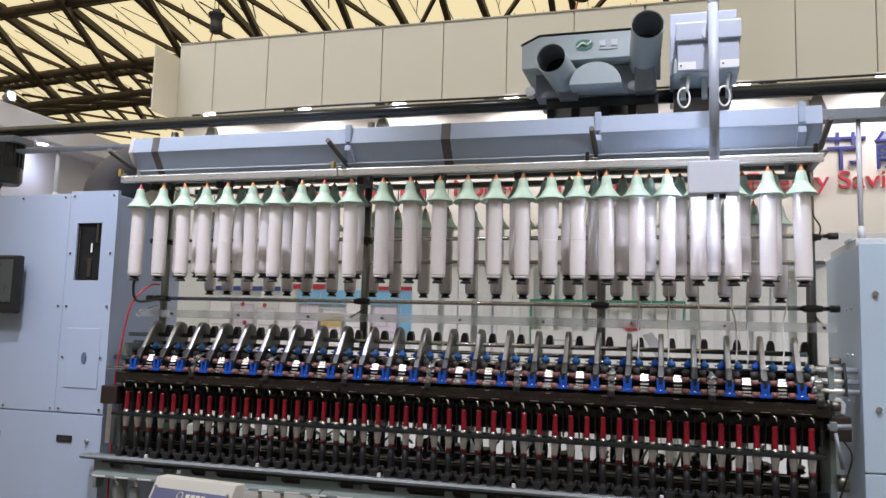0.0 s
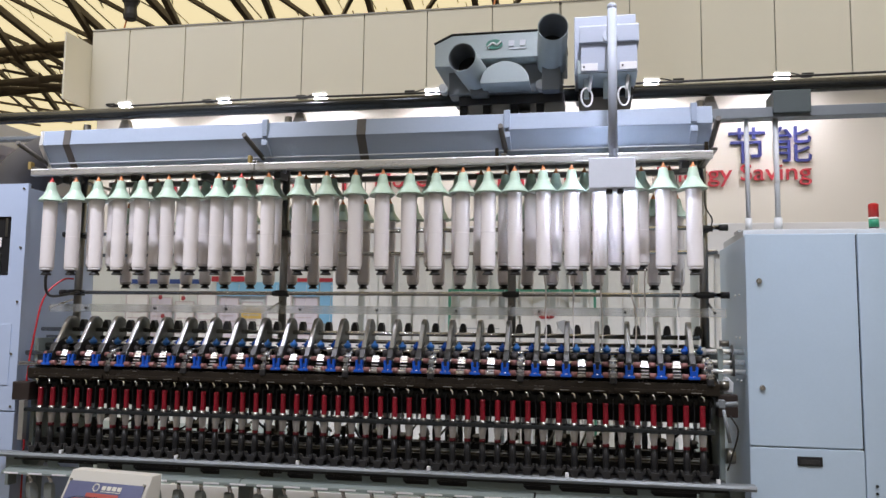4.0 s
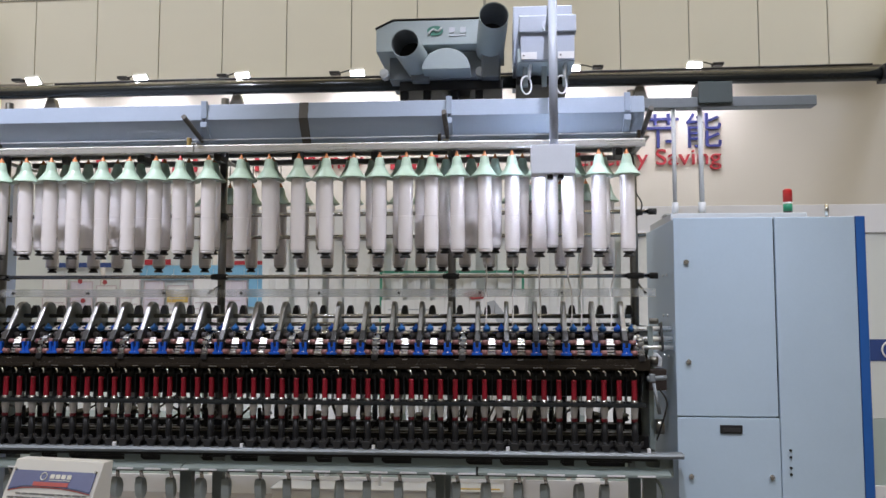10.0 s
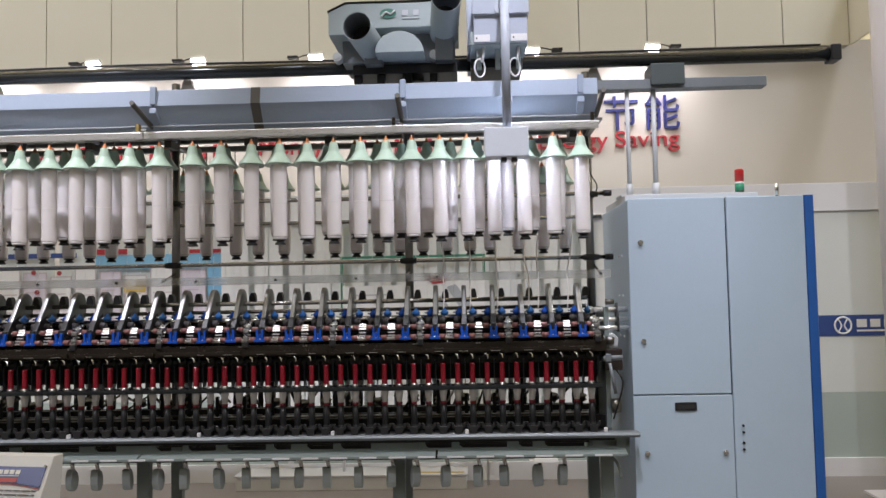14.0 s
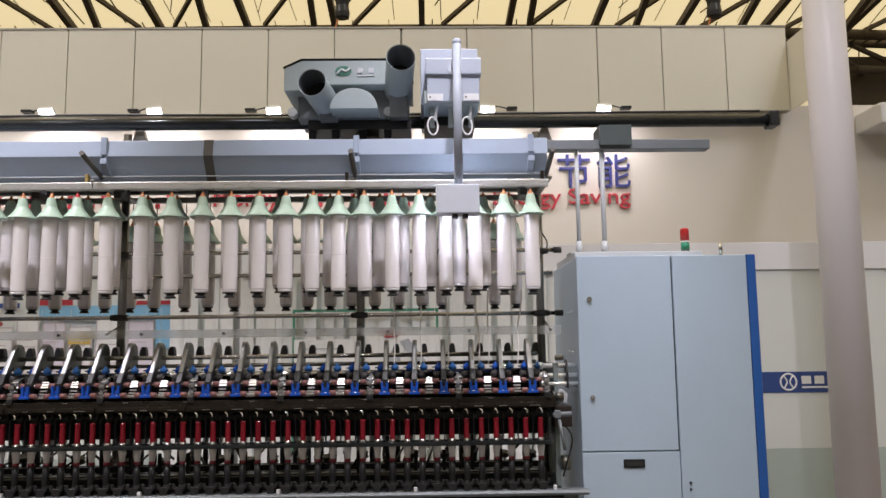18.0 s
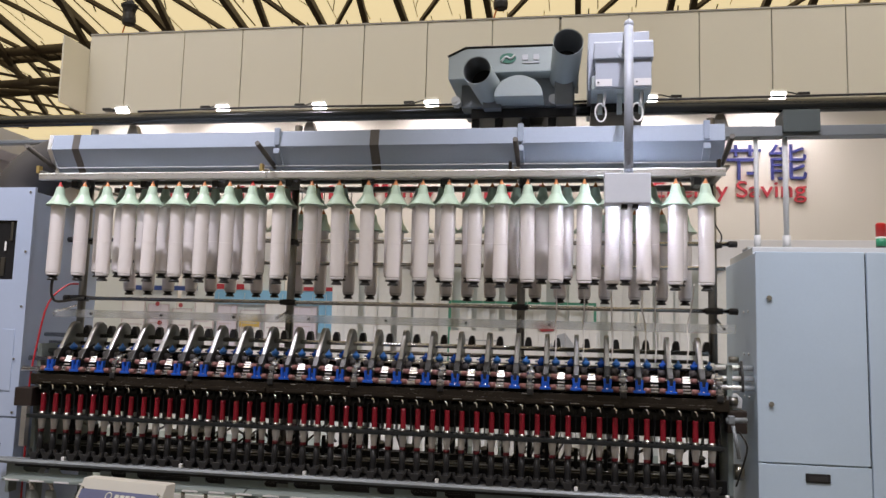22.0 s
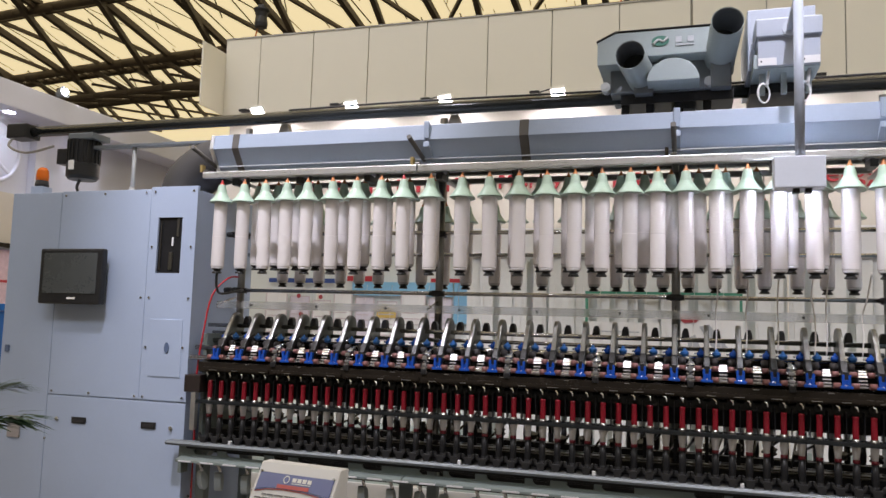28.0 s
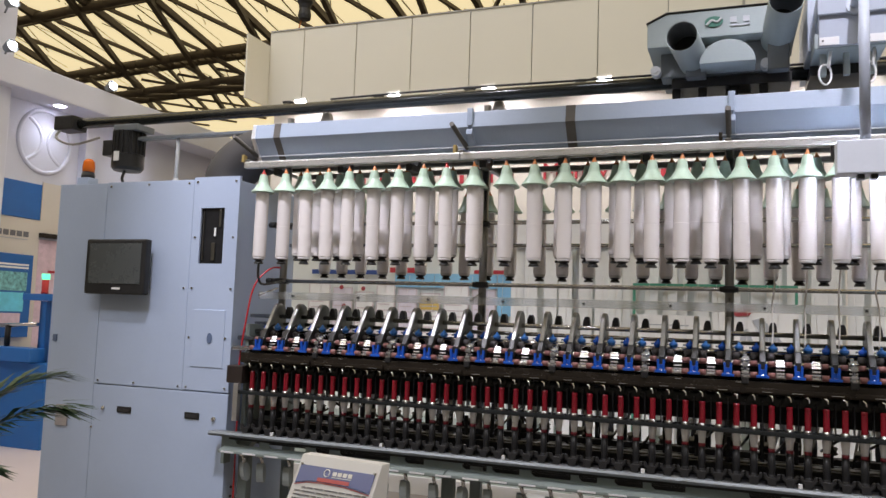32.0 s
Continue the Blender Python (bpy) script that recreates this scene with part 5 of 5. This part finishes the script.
b = lathe(B(), [(0.026, 0.0), (0.026, 0.004)], 18, Matrix.Translation((-1.957, 0.0235, 1.362)) @ Euler((radians(90), 0, 0)).to_matrix().to_4x4() @ Matrix.Diagonal((0.62, 1.15, 1, 1)))
part("finger_slot", b, SLOT, hatch, "dark disc for the shade in the finger slot")
recess_handle(drive_door, -2.576, -2.475, 0.908, 0.944, 0.028)
recess_handle(drive_door, -2.096, -1.998, 0.910, 0.946, 0.028)
for lx, lz in ((-2.681, 0.927), (-1.900, 0.922)):
    lock_on(drive_door, lx, lz, 0.028)
for sx, sz in ((-2.735, 2.24), (-2.45, 2.245), (-2.16, 2.245), (-2.10, 2.25), (-1.84, 2.25), (-2.155, 1.64), (-2.10, 1.64), (-1.838, 1.64), (-2.10, 1.362), (-1.855, 1.365), (-2.155, 1.085), (-2.10, 1.085), (-2.735, 1.085), (-2.47, 1.085), (-1.84, 1.09), (-2.76, 0.81), (-2.10, 1.93), (-1.84, 1.93)):
    b = B()
    rod(b, (sx, 0.029, sz), (sx, 0.022, sz), 0.0065, 8)
    part("screw", b, STEEL, lc)
part("switch_plate", box(B(), -3.036, -2.945, 0.018, 0.029, 0.80, 0.925, 0.004), SWITCH_PLATE, lc, "grey beige switch plate")
part("small_slot", box(B(), -3.105, -3.075, 0.020, 0.029, 1.30, 1.34, 0.002), SLOT, lc)
# black stubs drawn in place of the dark vent holes
for hz in (0.4, 0.45, 0.5, 0.55):
    b = B()
    rod(b, (-1.819, 0.10, hz), (-1.812, 0.10, hz), 0.008, 8)
    part("vent_hole", b, BLACK, lc)
# screen
tv = thing("monitor", "black flat monitor with a dark screen on the cabinet", "monitor", at=(-2.572, 0, 1.757))
part("casing", box(B(), -0.236, 0.205, -0.060, -0.012, -0.166, 0.156, 0.012), BLACK, tv)
part("display", box(B(), -0.206, 0.175, -0.0635, -0.0605, -0.105, 0.130, 0.001), SCREEN, tv, "dark matte display")
part("badge", box(B(), -0.025, 0.035, -0.064, -0.0605, -0.138, -0.126, 0.001), PAPER, tv)
part("wall_mount", box(B(), -0.08, 0.08, -0.012, 0.028, -0.08, 0.08, 0.004), BLACK, tv)
# beacon
bc = thing("beacon", "orange rotating beacon on a bracket", "beacon", at=(-3.05, 0.15, 2.262))
part("bracket", box(B(), -0.045, 0.045, -0.04, 0.04, 0.0, 0.06, 0.004), BLUE_PAINT, bc)
part("base", lathe(B(), [(0.04, 0.06), (0.042, 0.075), (0.036, 0.10)], 18), DARK_GREY, bc)
part("lens", lathe(B(), [(0.036, 0.10), (0.038, 0.13), (0.034, 0.165), (0.02, 0.182), (0.005, 0.186)], 18), ORANGE_LENS, bc)

# ---- overhead track ----
tk = thing("blower_track", "black tubular overhead track of the travelling blower", "track", at=(0, 0, 0))
b = B()
rod(b, (-3.42, 0.30, 2.722), (2.97, 0.30, 2.722), 0.034, 18)
part("tube", b, BLACK_GLOSS, tk, "glossy black tube")
part("end_cap", box(B(), 2.95, 3.0, 0.25, 0.35, 2.682, 2.765, 0.008), BLACK, tk)
part("end_cap", box(B(), -3.46, -3.30, 0.23, 0.36, 2.675, 2.77, 0.01), BLACK, tk)
part("channel", box(B(), 1.15, 2.62, 0.26, 0.34, 2.56, 2.612, 0.004), STRIP, tk, "grey channel under the track")
part("channel", box(B(), -2.95, -1.70, 0.27, 0.33, 2.585, 2.605, 0.004), STRIP, tk, "grey channel under the track")
for bx in (-1.45, -0.40, 0.83, 1.75):
    b = prism(B(), [(bx - 0.05, 2.60), (bx + 0.05, 2.60), (bx + 0.02, 2.69), (bx - 0.02, 2.69)], 0.31, 0.35, "y", 0.004)
    part("bracket", b, PIPE, tk)
part("splice", box(B(), 0.80, 0.90, 0.25, 0.35, 2.675, 2.77, 0.006), BLACK, tk)
part("junction_box", box(B(), 2.03, 2.20, 0.235, 0.40, 2.575, 2.685, 0.004), JUNCTION, tk, "dull teal grey junction box")
for qx, z0, rr in ((1.915, 2.005, 0.011), (2.05, 2.005, 0.013), (-2.49, 2.262, 0.012)):
    b = B()
    rod(b, (qx, 0.30, z0), (qx, 0.30, 2.60), rr, 12)
    rod(b, (qx, 0.30, z0), (qx, 0.30, z0 + 0.07), rr * 1.5, 12)
    box(b, qx - 0.06, qx + 0.06, 0.24, 0.36, z0 - 0.003, z0 + 0.008, 0.002)
    part("post", b, POST_PAINT, tk, "light grey painted post")
b = B()
sweep(b, [(-3.40, 0.26, 2.70), (-3.42, 0.22, 2.62), (-3.25, 0.2, 2.56), (-3.05, 0.22, 2.60)], 0.008, 6)
part("cable", b, PIPE, tk)
b = B()
sweep(b, [(-1.4, 0.27, 2.757), (-0.6, 0.27, 2.765), (0.5, 0.27, 2.757), (2.9, 0.27, 2.765)], 0.006, 6)
part("cable", b, BLACK, tk)
mo = thing("track_motor", "black finned electric motor hung under the track", "motor", at=(-2.88, 0.30, 2.39))
part("housing", lathe(B(), [(0.085, 0.0), (0.10, 0.02), (0.10, 0.10), (0.092, 0.105), (0.092, 0.25), (0.07, 0.255)], 24), BLACK, mo)
for i in range(20):
    a = 2 * math.pi * i / 20
    part("fin", box(B(), 0.09, 0.102, -0.004, 0.004, 0.105, 0.25, 0, Matrix.Rotation(a, 4, "Z")), BLACK, mo)
part("terminal_box", box(B(), -0.17, -0.09, -0.05, 0.05, 0.10, 0.20, 0.006), BLACK, mo)
part("name_plate", box(B(), -0.02, 0.02, -0.106, -0.1, 0.05, 0.11, 0.001), PAPER, mo)
part("flange", box(B(), -0.06, 0.13, -0.08, 0.08, 0.25, 0.29, 0.006), STRIP, mo)
b = B()
sweep(b, [(0.0, -0.02, 0.0), (-0.02, -0.02, -0.05), (0.0, -0.02, -0.09), (0.01, -0.02, -0.128)], 0.009, 6)
part("cable", b, HOSE, mo)

# ---- travelling blower ----
bl = thing("travelling_blower", "pale grey travelling blower with two nozzles and a hanging arm", "blower", at=(-0.012, 0, 0))
b = prism(B(), [(0.416, 2.822), (0.416, 2.938), (0.505, 2.980), (1.06, 2.980), (1.06, 2.852), (0.56, 2.852), (0.54, 2.822)], 0.06, 0.44, "y", 0.005)
part("housing", b, BLOWER_PAINT, bl)
part("top_lip", prism(B(), [(0.413, 2.940), (0.504, 2.983), (1.063, 2.983), (1.063, 2.987), (0.503, 2.987), (0.410, 2.943)], 0.053, 0.45, "y", 0.001), DARK_GREY, bl)
# chassis grey kept dark in place of shade under the housing
part("chassis", box(B(), 0.47, 1.04, 0.16, 0.44, 2.705, 2.85, 0.006), STRIP, bl, "shaded grey chassis")
part("underside", box(B(), 0.52, 1.05, 0.18, 0.42, 2.655, 2.703, 0.004), BLACK, bl)
for fx in (0.54, 0.66, 0.80, 0.93):
    part("roller_bracket", box(B(), fx - 0.02, fx + 0.02, 0.20, 0.26, 2.612, 2.655, 0.004), BLACK_METAL, bl)
arc = [(0.775 + 0.118 * math.cos(math.radians(a)), 2.70 + 0.105 * math.sin(math.radians(a))) for a in range(0, 181, 10)]
part("fan_scroll", prism(B(), arc, -0.03, 0.13, "y", 0.003), BLOWER_PAINT, bl, "rounded fan scroll")
def nozzle(root, mouth, r):
    root, mouth = Vector(root), Vector(mouth)
    b = B()
    rod(b, root, mouth, r * 1.02, 28, r, caps=False)
    rod(b, mouth, mouth + (root - mouth) * 0.015, r, 28, r * 0.95, caps=False)
    n = part("nozzle", b, BLOWER_PAINT, bl, "round nozzle tube")
    # darker inner wall and black disc stand in for shade in the nozzle
    back = mouth + (root - mouth) * 0.5
    b = B()
    rod(b, mouth + (root - mouth) * 0.015, back, r * 0.95, 28, r * 0.93, caps=False)
    part("lining", b, STRIP, n, "nozzle inside, darkened for shade")
    b = B()
    rod(b, back, back + (root - mouth) * 0.02, r * 0.94, 28)
    part("throat", b, BLACK, n, "black disc for the nozzle's dark depth")
nozzle((0.625, 0.16, 2.772), (0.588, -0.16, 2.790), 0.068)
nozzle((0.985, 0.20, 2.845), (1.012, -0.16, 2.912), 0.070)
part("nozzle_plinth", box(B(), 0.59, 0.68, 0.09, 0.16, 2.68, 2.80, 0.006), STRIP, bl)
part("nozzle_plinth", box(B(), 0.945, 1.035, 0.09, 0.16, 2.69, 2.90, 0.006), STRIP, bl)
for wx in (0.451, 0.938):
    b = B()
    rod(b, (wx, 0.10, 2.725), (wx, 0.16, 2.725), 0.023, 18)
    rod(b, (wx, 0.095, 2.725), (wx, 0.10, 2.725), 0.010, 10)
    part("wheel", b, POST_PAINT, bl, "pale grey guide wheel")
part("big_box", box(B(), 1.104, 1.392, 0.02, 0.56, 2.732, 3.022, 0.005), BLOWER_BLUE, bl, "pale violet control box")
part("green_button", box(B(), 1.392, 1.402, 0.16, 0.20, 2.94, 2.98, 0.003), GREEN, bl)
part("small_box", box(B(), 1.136, 1.388, -0.135, 0.02, 2.70, 2.90, 0.004), BLOWER_BLUE, bl)
for lx0, lx1 in ((1.138, 1.212), (1.31, 1.386)):
    lab = part("label_strip", box(B(), lx0, lx1, -0.140, -0.1355, 2.703, 2.737, 0.001), BOARD, bl, "pale label strip")
    b = B()
    rod(b, (lx0 + 0.012, -0.1405, 2.72), (lx0 + 0.012, -0.143, 2.72), 0.004, 8)
    part("screw", b, BLACK, lab)
part("box_lid", prism(B(), [(-0.150, 2.831), (-0.150, 2.905), (-0.135, 2.917), (0.018, 2.925), (0.018, 2.831)], 1.130, 1.396, "x", 0.003), BLOWER_BLUE, bl)
part("shelf", box(B(), 1.12, 1.39, -0.12, 0.10, 2.695, 2.76, 0.004), BLOWER_PAINT, bl)
for fx in (1.16, 1.25, 1.35):
    part("hanger", box(B(), fx - 0.012, fx + 0.012, -0.05, -0.02, 2.60, 2.70, 0.003), BLOWER_PAINT, bl)
part("under_frame", box(B(), 1.12, 1.38, 0.12, 0.42, 2.655, 2.70, 0.004), BLACK, bl)
for fx in (1.18, 1.345):
    b = B()
    ring(b, 0.033, 0.0042, Matrix.Translation((fx - 0.018, -0.10, 2.590)) @ Euler((radians(90), 0, radians(28))).to_matrix().to_4x4() @ Matrix.Diagonal((0.85, 1.3, 1, 1)), 24, 8)
    rod(b, (fx - 0.005, -0.10, 2.62), (fx + 0.005, -0.08, 2.70), 0.007, 8)
    part("cable_loop", b, CABLE, bl, "looped pale cable")
b = B()
rod(b, (1.27, -0.13, 2.855), (1.27, -0.155, 2.858), 0.035, 18)
sweep(b, [(1.27, -0.13, 2.86), (1.27, -0.28, 2.875), (1.27, -0.385, 2.883)], 0.018, 14)
part("arm", b, BLOWER_BLUE, bl, "pale painted arm")
b = B()
rod(b, (1.27, -0.40, 2.235), (1.27, -0.40, 2.89), 0.019, 18)
bmesh.ops.create_uvsphere(b, u_segments=14, v_segments=8, radius=0.021, matrix=Matrix.Translation((1.27, -0.40, 2.888)))
part("drop_pipe", b, BLOWER_BLUE, bl, "pale painted drop pipe")
part("lamp_box", box(B(), 1.17, 1.358, -0.44, -0.35, 2.108, 2.235, 0.005), LIT_BOX_PAINT, bl, "flat lamp box, its paint lightened for light")
for px0 in (1.24, 1.285):
    part("plug", box(B(), px0, px0 + 0.025, -0.42, -0.38, 2.09, 2.108, 0.003), BLACK, bl)
part("led", box(B(), 1.22, 1.31, -0.349, -0.346, 2.13, 2.21), LED_GLOW, bl, "lit LED window facing the machine")
b = lathe(B(), [(0.034, 0.0), (0.034, 0.003)], 20, Matrix.Translation((0.715, 0.058, 2.922)) @ Euler((radians(90), 0, 0)).to_matrix().to_4x4() @ Matrix.Diagonal((1.2, 0.75, 1, 1)))
part("emblem", b, EMBLEM_GREEN, bl, "muted green oval emblem")
b = B()
sweep(b, [(0.682, 0.053, 2.905), (0.705, 0.053, 2.928), (0.728, 0.053, 2.918), (0.748, 0.053, 2.935)], 0.006, 6)
part("emblem_wave", b, POST_PAINT, bl)
for ex in (0.785, 0.84):
    part("bar", box(B(), ex, ex + 0.028, 0.055, 0.059, 2.910, 2.938, 0.001), PALE_INK, bl)
part("bar", box(B(), 0.785, 0.87, 0.055, 0.059, 2.894, 2.900), PALE_INK, bl)

# ---- red air hose at the left end ----
b = B()
sweep(b, [(-1.60, 0.15, 1.77), (-1.65, 0.12, 1.76), (-1.70, 0.05, 1.66), (-1.73, 0.03, 1.45), (-1.755, 0.03, 1.24), (-1.757, 0.04, 0.95), (-1.755, 0.04, 0.5), (-1.75, 0.04, 0.005)], 0.005, 8)
solid("air_hose", b, RED_HOSE, "thin red air hose beside the drive cabinet", "hose")
b = B()
sweep(b, [(-1.562, -0.12, 1.79), (-1.566, -0.12, 1.74), (-1.572, -0.10, 1.69), (-1.59, -0.02, 1.668), (-1.60, 0.2, 1.70)], 0.007, 8)
solid("hanging_cable", b, BLACK, "short black cable at the end of the creel", "cable")

# ---- information stand in front ----
inf = thing("information_stand", "white tilted information board with a blue printed head", "information stand", at=(-0.528, -1.067, 0))
inf.rotation_euler = (0, 0, radians(-8))
inf.scale = (0.93, 1, 1)
prof = [(0.0, 1.0), (0.05, 1.0), (0.03, 0.80), (-0.04, 0.62), (-0.20, 0.62), (-0.20, 0.64)]
part("board", prism(B(), prof, -0.19, 0.19, "x", 0.004), BOARD, inf)
sl = Matrix.Translation((0, 0.0, 1.0)) @ Euler((radians(-29.05), 0, 0)).to_matrix().to_4x4() @ Matrix.Translation((0, 0, -0.026))
hd = [(-0.175, -0.014), (0.175, -0.014), (0.175, -0.082), (0.12, -0.074), (0.05, -0.067), (-0.05, -0.065), (-0.12, -0.069), (-0.175, -0.081)]
b = prism(B(), hd, -0.004, -0.001, "y")
bmesh.ops.transform(b, matrix=sl, verts=b.verts)
heading = part("heading", b, HEAD_PRINT, inf, "blue printed heading, paled for glare")
for k, (mt, dz) in enumerate(((SKY_BLUE, 0.0), (LABEL_RED, -0.004))):
    wave = [(-0.175, -0.0825 + dz), (-0.12, -0.0705 + dz), (-0.05, -0.0665 + dz), (0.05, -0.0685 + dz), (0.12, -0.0755 + dz), (0.175, -0.0835 + dz)]
    b = prism(B(), wave + [(x, z - 0.0022) for x, z in wave[::-1]], -0.0042, -0.001, "y")
    bmesh.ops.transform(b, matrix=sl, verts=b.verts)
    part("wave_line", b, mt, inf, "thin printed wave line")
part("red_label", box(B(), -0.075, 0.075, -0.006, -0.0045, -0.068, -0.054, 0.0, sl), LABEL_RED, inf, "red printed label")
for k, (x0, x1) in enumerate(((-0.012, 0.006), (0.012, 0.030), (0.036, 0.054), (0.060, 0.078))):
    part("bar", box(B(), x0, x1, -0.006, -0.0045, -0.041, -0.026, 0, sl), PAPER, heading)
part("bar", box(B(), -0.012, 0.078, -0.006, -0.0045, -0.0475, -0.045, 0, sl), PAPER, heading)
b = B()
ring(b, 0.013, 0.002, sl @ Matrix.Translation((-0.040, -0.005, -0.034)) @ flat, 24, 6)
part("emblem", b, PAPER, heading, "white ring emblem")
rng = random.Random(31)
for i in range(15):
    z = -0.095 - i * 0.0142
    if i == 4:
        part("red_label", box(B(), -0.06, 0.06, -0.006, -0.003, z - 0.008, z + 0.007, 0, sl), LABEL_RED, inf, "red printed label")
        continue
    x = -0.165 + (0.03 if i in (0, 7) else 0)
    stop = 0.165 if i not in (5, 11, 15) else -0.02
    while x < stop:
        w = rng.uniform(0.02, 0.08)
        part("bar", box(B(), x, min(x + w, stop), -0.005, -0.002, z - 0.002, z + 0.002, 0, sl), INK, inf)
        x += w + 0.006
for sx in (-0.172, 0.172):
    b = B()
    rod(b, sl @ Vector((sx, -0.001, -0.012)), sl @ Vector((sx, -0.008, -0.012)), 0.005, 10)
    part("screw", b, PIPE, inf)
b = B()
rod(b, (0, -0.02, 0.02), (0, -0.02, 0.64), 0.03, 16)
part("pole", b, ALU, inf)
part("foot", box(B(), -0.2, 0.2, -0.2, 0.16, 0.0, 0.02, 0.004), ALU, inf)

# ---- potted palm beside the drive cabinet ----
palm = thing("potted_palm", "potted palm with long narrow green fronds", "plant", at=(-2.75, -1.25, 0))
part("pot", lathe(B(), [(0.13, 0.0), (0.17, 0.30), (0.18, 0.32), (0.16, 0.32), (0.15, 0.28)], 20), BOOTH_WHITE, palm)
rng = random.Random(12)
for i, (ang, lift, reach) in enumerate(((8, 1.03, 0.93), (-6, 0.80, 0.74), (60, 1.1, 0.7), (120, 1.1, 0.8), (180, 1.15, 0.8), (240, 1.1, 0.8), (150, 1.0, 0.75))):
    b = B()
    ca, sa = math.cos(radians(ang)), math.sin(radians(ang))
    pts = [Vector((ca * reach * t, sa * reach * t, 0.28 + (lift - 0.28) * (1 - (1 - t) ** 2.2) + 0.06 * t)) for t in (0, 0.15, 0.3, 0.45, 0.6, 0.75, 0.9, 1.0)]
    sweep(b, pts, 0.008, 6, r2=0.002)
    for j in range(46):
        t = 0.36 + 0.64 * j / 45
        k3 = min(int(t * 7), 6)
        p = pts[k3].lerp(pts[k3 + 1], t * 7 - k3) if k3 < 7 else pts[-1]
        d = (pts[min(k3 + 1, 7)] - pts[k3]).normalized()
        for s in (-1, 1):
            out = (Vector((-sa, ca, 0)) * s * 0.36 + d * 1.0 + Vector((0, 0, rng.uniform(-0.25, 0.15)))).normalized()
            ln = 0.36 * (1 - 0.5 * t) * rng.uniform(0.8, 1.2)
            side = out.cross(Vector((0, 0, 1))).normalized() * 0.014
            tip = p + out * ln + Vector((0, 0, -0.014 * ln / 0.1))
            mid = p + out * ln * 0.5 + Vector((0, 0, 0.004))
            v = [b.verts.new(q) for q in (p, mid + side, tip, mid - side)]
            b.faces.new(v)
    part("frond", b, LEAF, palm)
